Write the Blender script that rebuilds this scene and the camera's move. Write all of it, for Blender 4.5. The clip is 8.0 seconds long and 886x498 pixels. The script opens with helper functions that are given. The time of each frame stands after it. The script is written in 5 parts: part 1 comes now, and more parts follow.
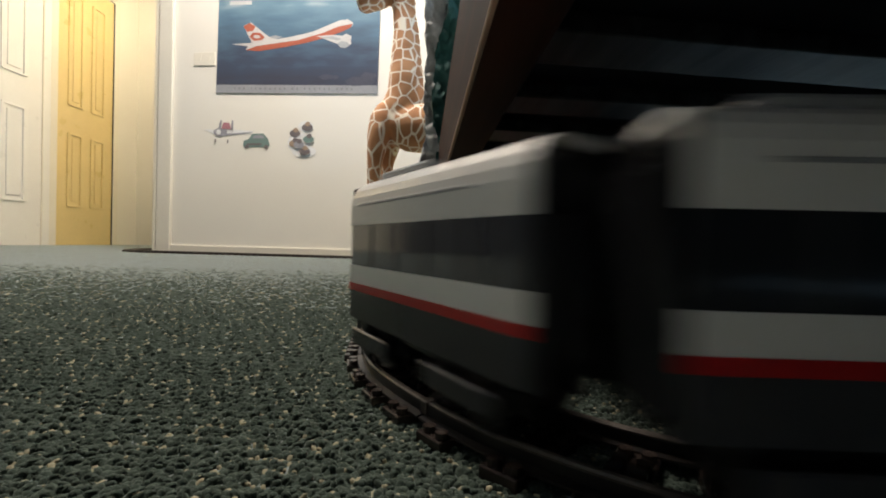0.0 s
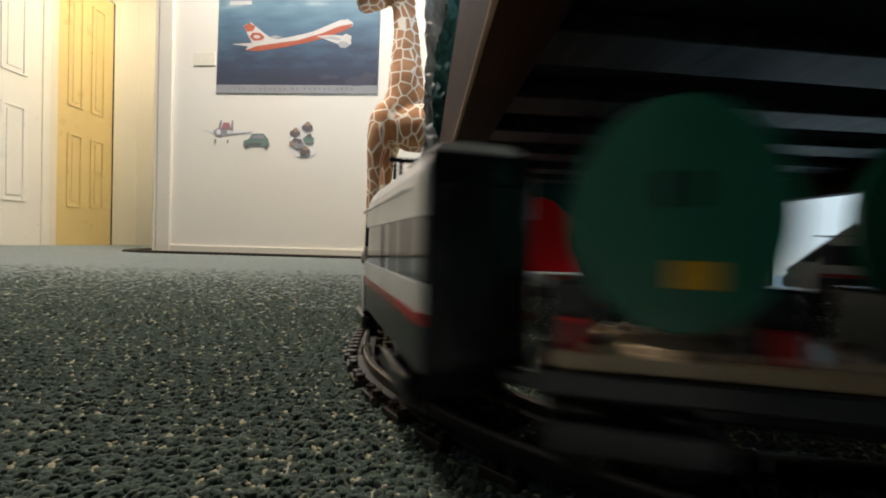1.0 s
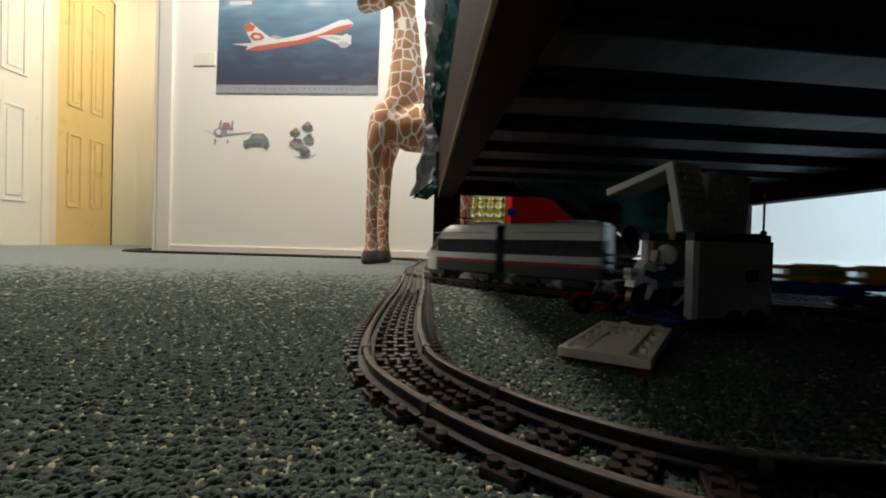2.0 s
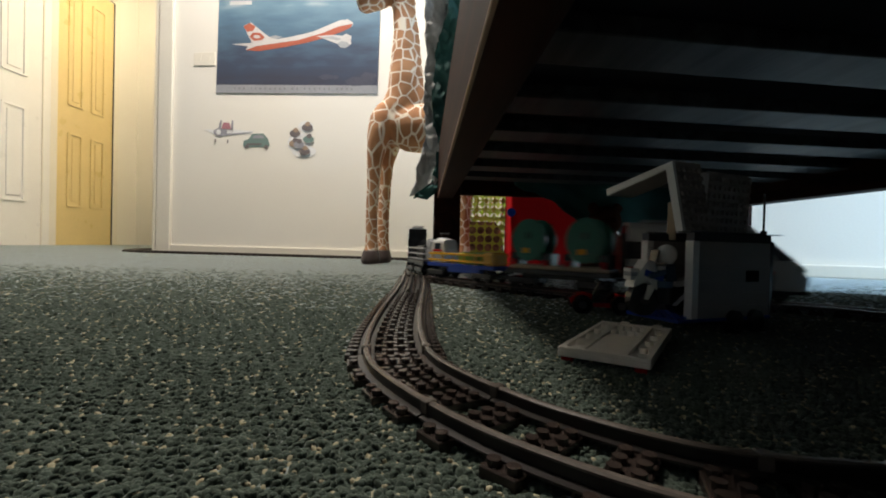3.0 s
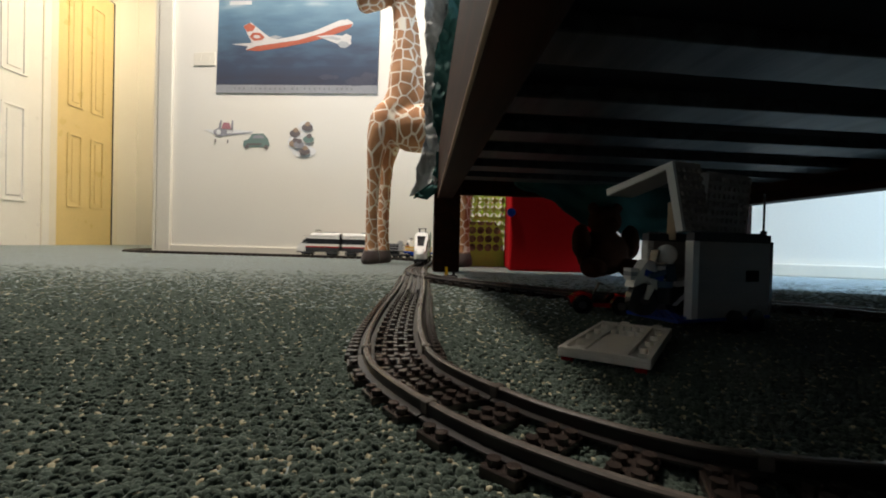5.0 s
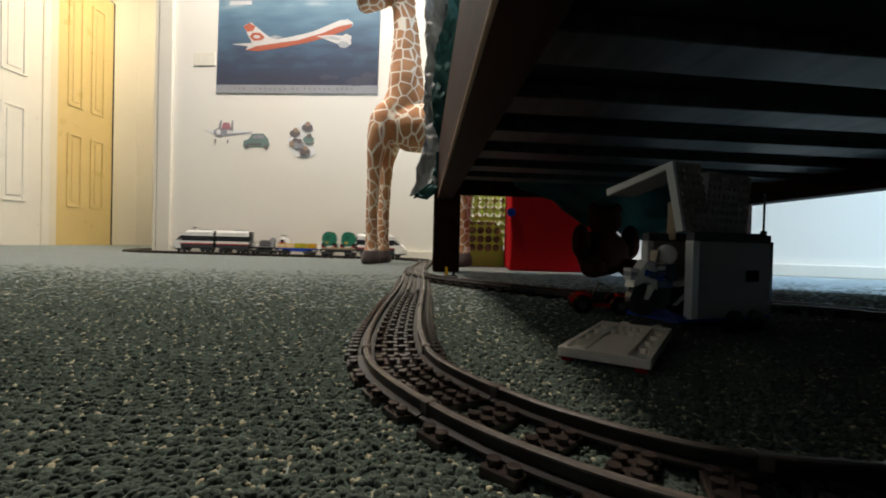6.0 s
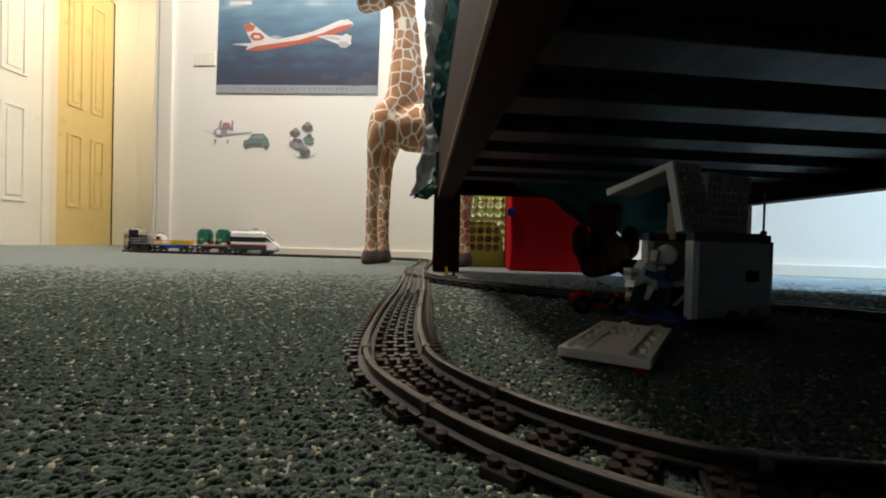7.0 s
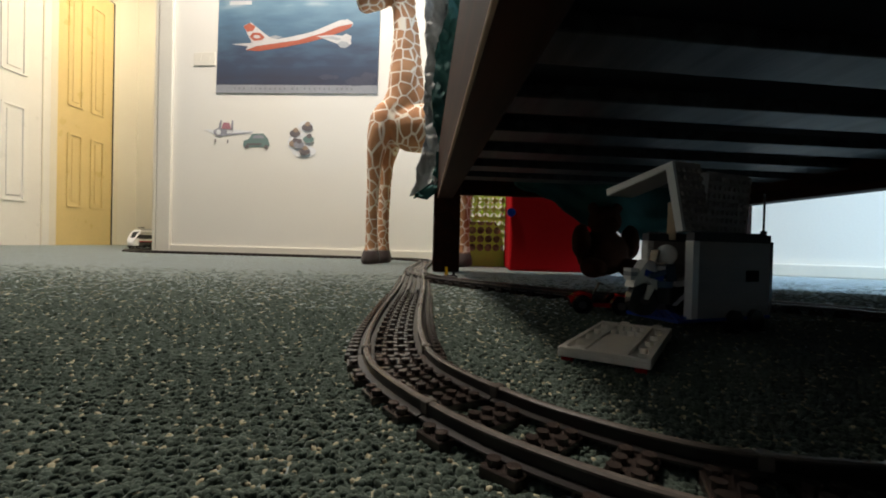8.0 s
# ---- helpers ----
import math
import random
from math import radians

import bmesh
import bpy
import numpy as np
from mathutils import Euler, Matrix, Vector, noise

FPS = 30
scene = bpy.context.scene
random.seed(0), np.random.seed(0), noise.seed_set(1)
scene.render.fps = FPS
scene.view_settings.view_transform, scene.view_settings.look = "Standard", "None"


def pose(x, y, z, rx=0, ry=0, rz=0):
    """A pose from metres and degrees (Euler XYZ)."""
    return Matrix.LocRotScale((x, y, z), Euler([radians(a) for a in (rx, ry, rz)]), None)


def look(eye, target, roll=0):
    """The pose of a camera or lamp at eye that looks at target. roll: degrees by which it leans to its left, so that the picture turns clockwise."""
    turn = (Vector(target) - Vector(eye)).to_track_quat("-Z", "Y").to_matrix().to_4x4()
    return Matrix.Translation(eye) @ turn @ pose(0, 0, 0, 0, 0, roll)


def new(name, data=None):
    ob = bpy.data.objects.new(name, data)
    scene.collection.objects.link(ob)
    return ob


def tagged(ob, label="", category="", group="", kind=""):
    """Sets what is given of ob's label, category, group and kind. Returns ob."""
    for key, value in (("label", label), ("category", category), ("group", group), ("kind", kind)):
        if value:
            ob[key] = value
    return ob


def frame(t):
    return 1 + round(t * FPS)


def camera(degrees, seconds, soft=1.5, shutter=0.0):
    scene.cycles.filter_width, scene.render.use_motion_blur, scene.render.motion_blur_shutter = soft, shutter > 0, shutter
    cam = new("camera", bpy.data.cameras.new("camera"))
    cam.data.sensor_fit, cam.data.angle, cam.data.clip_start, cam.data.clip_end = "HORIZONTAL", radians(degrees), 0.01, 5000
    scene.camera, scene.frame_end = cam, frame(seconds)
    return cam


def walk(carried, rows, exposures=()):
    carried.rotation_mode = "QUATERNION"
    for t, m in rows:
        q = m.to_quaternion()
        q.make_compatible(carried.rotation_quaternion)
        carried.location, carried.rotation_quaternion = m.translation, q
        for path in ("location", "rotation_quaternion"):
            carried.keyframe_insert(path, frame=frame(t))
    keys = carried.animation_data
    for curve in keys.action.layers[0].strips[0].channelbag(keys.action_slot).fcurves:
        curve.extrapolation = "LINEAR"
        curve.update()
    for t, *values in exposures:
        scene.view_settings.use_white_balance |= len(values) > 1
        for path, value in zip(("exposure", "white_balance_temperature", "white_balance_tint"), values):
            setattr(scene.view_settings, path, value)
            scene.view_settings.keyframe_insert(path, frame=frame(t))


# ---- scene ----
cam = camera(90, 8.0, soft=1.9, shutter=0.5)
EYE = Matrix.Translation((0, 0, 0.08)) @ pose(0, 0, 0, 90 - 0.658, 0, 0) @ pose(0, 0, 0, 0, 0, 1.43)
walk(cam, [(0.0, EYE), (8.0, EYE)])

# ---- world and light ----
world = bpy.data.worlds.new("sky")
scene.world = world
world.use_nodes = True
wn = world.node_tree
sky = wn.nodes.new("ShaderNodeTexSky")
sky.sky_type, sky.sun_disc = "NISHITA", False
sky.sun_elevation, sky.sun_rotation = radians(35), radians(60)
wn.nodes["Background"].inputs[1].default_value = 0.10
wn.links.new(sky.outputs[0], wn.nodes["Background"].inputs[0])
scene.view_settings.exposure = 0.0


def area_lamp(name, m, w, h, watts, colour):
    d = bpy.data.lights.new(name, "AREA")
    d.shape, d.size, d.size_y, d.energy, d.color = "RECTANGLE", w, h, watts, colour
    ob = new(name, d)
    ob.matrix_basis = m
    return ob


def bulb_lamp(name, at, r, watts, colour):
    d = bpy.data.lights.new(name, "POINT")
    d.shadow_soft_size, d.energy, d.color = r, watts, colour
    ob = new(name, d)
    ob.location = at
    return ob


# the room's ceiling lamp, the low east window, the lamp in the hall
area_lamp("ceiling_lamp", pose(-0.66, 1.42, 2.36), 0.34, 0.34, 68, (1.0, 0.89, 0.79))
area_lamp("window_light", look((2.16, 0.12, 0.95), (1.30, 0.80, 0.0)), 0.8, 0.7, 50, (0.52, 0.75, 1.0))
bulb_lamp("hall_bulb", (-2.00, 3.15, 2.20), 0.06, 31, (1.0, 0.86, 0.62))


# ---- materials ----
def node_mat(name):
    m = bpy.data.materials.new(name)
    m.use_nodes = True
    return m, m.node_tree, m.node_tree.nodes["Principled BSDF"]


def add(nt, kind, **kw):
    n = nt.nodes.new(kind)
    for k, v in kw.items():
        n.inputs[k.replace("_", " ")].default_value = v
    return n


def ramp(nt, fac, stops):
    n = nt.nodes.new("ShaderNodeValToRGB")
    while len(n.color_ramp.elements) < len(stops):
        n.color_ramp.elements.new(0.5)
    for e, (p, c) in zip(n.color_ramp.elements, stops):
        e.position, e.color = p, (*c, 1)
    nt.links.new(fac, n.inputs[0])
    return n.outputs[0]


def surface(name, colour, rough=0.5, metal=0.0, vary=0.12, scale=8.0, fine=90.0, bump=0.05, coat=0.0, step=0.001, spec=0.5):
    """A plain surface with two scales of variation, in metres."""
    m, nt, b = node_mat(name)
    co = nt.nodes.new("ShaderNodeTexCoord")
    big = add(nt, "ShaderNodeTexNoise", Scale=scale, Detail=4.0)
    small = add(nt, "ShaderNodeTexNoise", Scale=fine, Detail=3.0)
    for n in (big, small):
        nt.links.new(co.outputs["Object"], n.inputs["Vector"])
    mixed = add(nt, "ShaderNodeMath")
    nt.links.new(big.outputs[0], mixed.inputs[0])
    nt.links.new(small.outputs[0], mixed.inputs[1])
    half = add(nt, "ShaderNodeMath")
    half.operation = "MULTIPLY"
    half.inputs[1].default_value = 0.5
    nt.links.new(mixed.outputs[0], half.inputs[0])
    lo = tuple(max(0, c * (1 - vary)) for c in colour)
    hi = tuple(min(1, c * (1 + vary)) for c in colour)
    nt.links.new(ramp(nt, half.outputs[0], [(0.32, lo), (0.68, hi)]), b.inputs["Base Color"])
    r2 = add(nt, "ShaderNodeMapRange")
    r2.inputs["To Min"].default_value, r2.inputs["To Max"].default_value = max(0, rough - 0.08), min(1, rough + 0.08)
    nt.links.new(big.outputs[0], r2.inputs[0])
    nt.links.new(r2.outputs[0], b.inputs["Roughness"])
    b.inputs["Metallic"].default_value = metal
    b.inputs["Coat Weight"].default_value = coat
    b.inputs["Specular IOR Level"].default_value = spec
    if bump:
        bp = add(nt, "ShaderNodeBump", Strength=bump, Distance=step)
        nt.links.new(small.outputs[0], bp.inputs["Height"])
        nt.links.new(bp.outputs[0], b.inputs["Normal"])
    return m


def far_lit_carpet_mat():
    m, nt, b = node_mat("carpet")
    co = nt.nodes.new("ShaderNodeTexCoord")
    cell = add(nt, "ShaderNodeTexVoronoi", Scale=210.0)
    fleck = add(nt, "ShaderNodeTexNoise", Scale=230.0, Detail=1.0)
    wide = add(nt, "ShaderNodeTexNoise", Scale=5.0, Detail=3.0)
    for n in (cell, fleck, wide):
        nt.links.new(co.outputs["Object"], n.inputs["Vector"])
    # paler than the loops: light on the far carpet put into the colour
    base = ramp(nt, wide.outputs[0], [(0.3, (0.160, 0.192, 0.180)), (0.7, (0.210, 0.246, 0.230))])
    pale = ramp(nt, fleck.outputs[0], [(0.58, (0, 0, 0)), (0.66, (1, 1, 1))])
    mx = nt.nodes.new("ShaderNodeMix")
    mx.data_type = "RGBA"
    mx.inputs[7].default_value = (0.34, 0.31, 0.17, 1)
    nt.links.new(pale, mx.inputs[0])
    nt.links.new(base, mx.inputs[6])
    nt.links.new(mx.outputs[2], b.inputs["Base Color"])
    b.inputs["Roughness"].default_value = 0.95
    b.inputs["Specular IOR Level"].default_value = 0.15
    b.inputs["Sheen Weight"].default_value = 1.0
    b.inputs["Sheen Roughness"].default_value = 0.45
    # bluish tint stands in for daylight on the far carpet
    b.inputs["Sheen Tint"].default_value = (0.80, 0.93, 1.0, 1)
    bp = add(nt, "ShaderNodeBump", Strength=0.9, Distance=0.003)
    bp.invert = True
    nt.links.new(cell.outputs["Distance"], bp.inputs["Height"])
    nt.links.new(bp.outputs[0], b.inputs["Normal"])
    return m


def wood_mat(name, dark, light, rough=0.35, coat=0.2, spec=0.08):
    m, nt, b = node_mat(name)
    co = nt.nodes.new("ShaderNodeTexCoord")
    mp = add(nt, "ShaderNodeMapping", Scale=(14.0, 1.2, 14.0))
    nt.links.new(co.outputs["Object"], mp.inputs[0])
    n = add(nt, "ShaderNodeTexNoise", Scale=3.0, Detail=6.0, Distortion=0.8)
    nt.links.new(mp.outputs[0], n.inputs["Vector"])
    nt.links.new(ramp(nt, n.outputs[0], [(0.3, dark), (0.7, light)]), b.inputs["Base Color"])
    b.inputs["Roughness"].default_value = rough
    b.inputs["Coat Weight"].default_value = coat
    b.inputs["Specular IOR Level"].default_value = spec
    bp = add(nt, "ShaderNodeBump", Strength=0.15, Distance=0.001)
    nt.links.new(n.outputs[0], bp.inputs["Height"])
    nt.links.new(bp.outputs[0], b.inputs["Normal"])
    return m


def giraffe_mat():
    m, nt, b = node_mat("giraffe_plush")
    co = nt.nodes.new("ShaderNodeTexCoord")
    warp = add(nt, "ShaderNodeTexNoise", Scale=16.0, Detail=1.0)
    nt.links.new(co.outputs["Object"], warp.inputs["Vector"])
    vor = add(nt, "ShaderNodeTexVoronoi", Scale=23.0, Randomness=0.8)
    vor.feature = "DISTANCE_TO_EDGE"
    # the patches shrink down the legs
    up = nt.nodes.new("ShaderNodeSeparateXYZ")
    nt.links.new(co.outputs["Object"], up.inputs[0])
    grow = add(nt, "ShaderNodeMapRange")
    for k, val in (("From Min", 0.0), ("From Max", 0.50), ("To Min", 1.75), ("To Max", 1.0)):
        grow.inputs[k].default_value = val
    nt.links.new(up.outputs[2], grow.inputs[0])
    shrink = nt.nodes.new("ShaderNodeVectorMath")
    shrink.operation = "SCALE"
    nt.links.new(co.outputs["Object"], shrink.inputs[0])
    nt.links.new(grow.outputs[0], shrink.inputs["Scale"])
    nt.links.new(shrink.outputs[0], vor.inputs["Vector"])
    tint = ramp(nt, warp.outputs[0], [(0.3, (0.37, 0.16, 0.066)), (0.7, (0.52, 0.26, 0.12))])
    edge = ramp(nt, vor.outputs["Distance"], [(0.035, (1, 1, 1)), (0.085, (0, 0, 0))])
    mx = nt.nodes.new("ShaderNodeMix")
    mx.data_type = "RGBA"
    mx.inputs[7].default_value = (0.84, 0.76, 0.64, 1)
    nt.links.new(edge, mx.inputs[0])
    nt.links.new(tint, mx.inputs[6])
    # dark hooves at the feet
    sep = nt.nodes.new("ShaderNodeSeparateXYZ")
    nt.links.new(co.outputs["Object"], sep.inputs[0])
    foot = ramp(nt, sep.outputs[2], [(0.048, (1, 1, 1)), (0.054, (0, 0, 0))])
    hoof = nt.nodes.new("ShaderNodeMix")
    hoof.data_type = "RGBA"
    hoof.inputs[7].default_value = (0.05, 0.033, 0.03, 1)
    nt.links.new(foot, hoof.inputs[0])
    nt.links.new(mx.outputs[2], hoof.inputs[6])
    nt.links.new(hoof.outputs[2], b.inputs["Base Color"])
    b.inputs["Roughness"].default_value = 0.9
    b.inputs["Sheen Weight"].default_value = 0.2
    fz = add(nt, "ShaderNodeTexNoise", Scale=420.0, Detail=2.0)
    nt.links.new(co.outputs["Object"], fz.inputs["Vector"])
    bp = add(nt, "ShaderNodeBump", Strength=0.35, Distance=0.003)
    nt.links.new(fz.outputs[0], bp.inputs["Height"])
    nt.links.new(bp.outputs[0], b.inputs["Normal"])
    return m


def sea_mat():
    """The printed sea and sky of the poster, blended over its height."""
    m, nt, b = node_mat("poster_print")
    co = nt.nodes.new("ShaderNodeTexCoord")
    sep = nt.nodes.new("ShaderNodeSeparateXYZ")
    nt.links.new(co.outputs["Object"], sep.inputs[0])
    n = add(nt, "ShaderNodeTexNoise", Scale=5.0, Detail=6.0)
    mp = add(nt, "ShaderNodeMapping", Scale=(1.0, 1.0, 4.0))
    nt.links.new(co.outputs["Object"], mp.inputs[0])
    nt.links.new(mp.outputs[0], n.inputs["Vector"])
    ad = add(nt, "ShaderNodeMath")
    ad.operation = "MULTIPLY_ADD"
    ad.inputs[1].default_value, ad.inputs[2].default_value = 0.35, -0.17
    nt.links.new(n.outputs[0], ad.inputs[0])
    sm = add(nt, "ShaderNodeMath")
    nt.links.new(ad.outputs[0], sm.inputs[0])
    nt.links.new(sep.outputs[2], sm.inputs[1])
    nt.links.new(ramp(nt, sm.outputs[0], [(0.0, (0.060, 0.062, 0.085)), (0.16, (0.060, 0.078, 0.12)), (0.33, (0.10, 0.175, 0.25)), (0.46, (0.16, 0.26, 0.33)), (0.56, (0.42, 0.47, 0.50))]), b.inputs["Base Color"])
    b.inputs["Roughness"].default_value = 0.32
    return m


CARPET_FAR_LIT = far_lit_carpet_mat()
WALL = surface("wall_paint", (0.78, 0.75, 0.675), 0.6, vary=0.03, scale=1.5, fine=160, bump=0.12)
# dark blue chosen only to limit light bounced off unseen walls
WALL_DARK = surface("bounce_cut_paint", (0.14, 0.15, 0.175), 0.7, vary=0.05, scale=1.5, fine=160, bump=0.1)
CEIL = surface("ceiling_paint", (0.78, 0.77, 0.74), 0.8, vary=0.02, fine=120)
TRIM = surface("cream_gloss", (0.76, 0.72, 0.62), 0.35, vary=0.03, fine=60, coat=0.2)
WHITE_GLOSS = surface("white_gloss", (0.80, 0.79, 0.75), 0.3, vary=0.02, fine=60, coat=0.2)
YELLOW_GLOSS = surface("yellow_gloss", (0.70, 0.55, 0.25), 0.3, vary=0.04, fine=60, coat=0.3)
BRASS = surface("brass", (0.75, 0.55, 0.25), 0.3, metal=1.0)
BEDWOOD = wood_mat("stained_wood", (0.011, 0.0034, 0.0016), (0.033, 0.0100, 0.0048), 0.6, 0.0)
WORN_LIT = wood_mat("worn_lit_wood", (0.22, 0.13, 0.08), (0.36, 0.24, 0.16), 0.4, 0.1)
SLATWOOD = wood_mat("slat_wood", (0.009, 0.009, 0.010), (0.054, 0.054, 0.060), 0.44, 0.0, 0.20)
SHEET = surface("teal_sheet", (0.006, 0.062, 0.056), 0.8, vary=0.35, scale=9, fine=300, bump=0.2)
SHEET_PALE = surface("grey_sheet", (0.36, 0.365, 0.36), 0.85, vary=0.2, scale=9, fine=300, bump=0.2)
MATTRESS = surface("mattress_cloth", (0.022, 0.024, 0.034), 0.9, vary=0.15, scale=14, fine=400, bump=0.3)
GIRAFFE = giraffe_mat()
SEA = sea_mat()
RED_CLOTH = surface("red_cloth", (0.44, 0.006, 0.010), 0.8, vary=0.12, fine=400, bump=0.2, spec=0.1)
LIME = surface("lime_plastic", (0.58, 0.78, 0.13), 0.4, vary=0.06)
# one plastic in two tones: shade put into the webs, light into the tops
RAILMAT = surface("rail_plastic", (0.018, 0.0155, 0.0140), 0.30, vary=0.15, fine=200, bump=0.03, spec=0.3)
RAIL_LIT = surface("rail_lit_plastic", (0.100, 0.086, 0.074), 0.25, vary=0.25, fine=250, bump=0.03)
TIEMAT = surface("tie_plastic", (0.036, 0.027, 0.023), 0.22, vary=0.2, scale=30, fine=250, bump=0.03, spec=0.35)


def plastic(name, c, rough=0.22):
    return surface(name, c, rough, vary=0.05, scale=25, fine=200, bump=0.02)


P_WHITE = plastic("white_plastic", (0.80, 0.79, 0.76))
P_BLACK = plastic("black_plastic", (0.012, 0.012, 0.013))
P_DARK = plastic("dark_grey_plastic", (0.042, 0.043, 0.047))
P_GREY = plastic("grey_plastic", (0.33, 0.34, 0.35))
P_RED = plastic("red_plastic", (0.45, 0.012, 0.012))
P_BLUE = plastic("blue_plastic", (0.012, 0.05, 0.32))
P_YELLOW = plastic("yellow_plastic", (0.72, 0.40, 0.015))
P_GREEN = plastic("green_plastic", (0.022, 0.165, 0.105))
P_LIME = plastic("lime_toy_plastic", (0.22, 0.38, 0.02))
P_TAN = plastic("tan_plastic", (0.42, 0.32, 0.20))
P_BROWN = plastic("brown_plastic", (0.12, 0.045, 0.02))
P_GLASS = plastic("smoked_plastic", (0.02, 0.022, 0.026), 0.08)


# ---- mesh tools ----
def box(bm, cx, cy, cz, sx, sy, sz, m=None):
    """A box by its centre and full sizes, moved by m."""
    mt = Matrix.Translation((cx, cy, cz)) @ Matrix.Diagonal((sx, sy, sz, 1))
    return bmesh.ops.create_cube(bm, size=1, matrix=(m or Matrix()) @ mt)["verts"]


def rbox(bm, cx, cy, cz, sx, sy, sz, r=0.002, seg=2, m=None):
    vs = box(bm, cx, cy, cz, sx, sy, sz, m)
    es = list({e for v in vs for e in v.link_edges})
    bmesh.ops.bevel(bm, geom=es, offset=r, segments=seg, affect="EDGES", profile=0.6)


def cyl(bm, at, r, h, axis="Z", seg=16, r2=None, m=None):
    turn = {"Z": Matrix(), "X": pose(0, 0, 0, 0, 90, 0), "Y": pose(0, 0, 0, 90, 0, 0)}[axis]
    mt = (m or Matrix()) @ Matrix.Translation(at) @ turn
    bmesh.ops.create_cone(bm, cap_ends=True, segments=seg, radius1=r, radius2=r if r2 is None else r2, depth=h, matrix=mt)


def prism(bm, outline, h, m):
    """A flat outline (x, y), given depth h along z, moved by m."""
    a = [bm.verts.new(m @ Vector((x, y, 0))) for x, y in outline]
    b = [bm.verts.new(m @ Vector((x, y, h))) for x, y in outline]
    n = len(a)
    fs = [bm.faces.new(a[::-1]), bm.faces.new(b)] + [bm.faces.new((a[i], a[(i + 1) % n], b[(i + 1) % n], b[i])) for i in range(n)]
    bmesh.ops.recalc_face_normals(bm, faces=fs)


def loft(bm, rings, closed_ends=True):
    """Joins rings of equal count into a skin."""
    vs = [[bm.verts.new(p) for p in ring] for ring in rings]
    n = len(vs[0])
    for a, b in zip(vs, vs[1:]):
        for i in range(n):
            bm.faces.new((a[i], a[(i + 1) % n], b[(i + 1) % n], b[i]))
    if closed_ends:
        bm.faces.new(vs[0][::-1])
        bm.faces.new(vs[-1])
    bmesh.ops.recalc_face_normals(bm, faces=bm.faces[:])


def part(name, bm, material, parent=None, label="", smooth=False):
    me = bpy.data.meshes.new(name)
    bm.to_mesh(me)
    bm.free()
    me.materials.append(material)
    if smooth:
        me.polygons.foreach_set("use_smooth", [True] * len(me.polygons))
    ob = new(name, me)
    if parent:
        ob.parent = parent
    if label:
        ob["label"] = label
    return ob


def empty(name, m=None):
    ob = new(name)
    ob.empty_display_size = 0.02
    if m is not None:
        ob.matrix_basis = m
    return ob


def piece(name, me, parent, m):
    ob = new(name, me)
    ob.parent = parent
    ob.matrix_basis = m
    return ob


def mesh_of(name, bm, material):
    me = bpy.data.meshes.new(name)
    bm.to_mesh(me)
    bm.free()
    me.materials.append(material)
    return me


# ---- room ----
# the north wall runs along y = 2.12 - 0.10 x; east of x = 0.5 it steps forward to y = 1.875 - 0.32 x
NORTH, LEAN = 2.12, 0.10
EAST, EAST_LEAN = 1.875, 0.32


def on_north(x, z, out=0.0):
    """A pose on the north wall's face: local x along it, local z up, local -y into the room."""
    return on_line(NORTH, LEAN, x, z, out)


def on_line(y0, lean, x, z, out=0.0):
    n = Vector((-lean, -1, 0)).normalized()
    return Matrix.Translation(Vector((x, y0 - lean * x, z)) + n * out) @ pose(0, 0, 0, 0, 0, math.degrees(math.atan(-lean)))


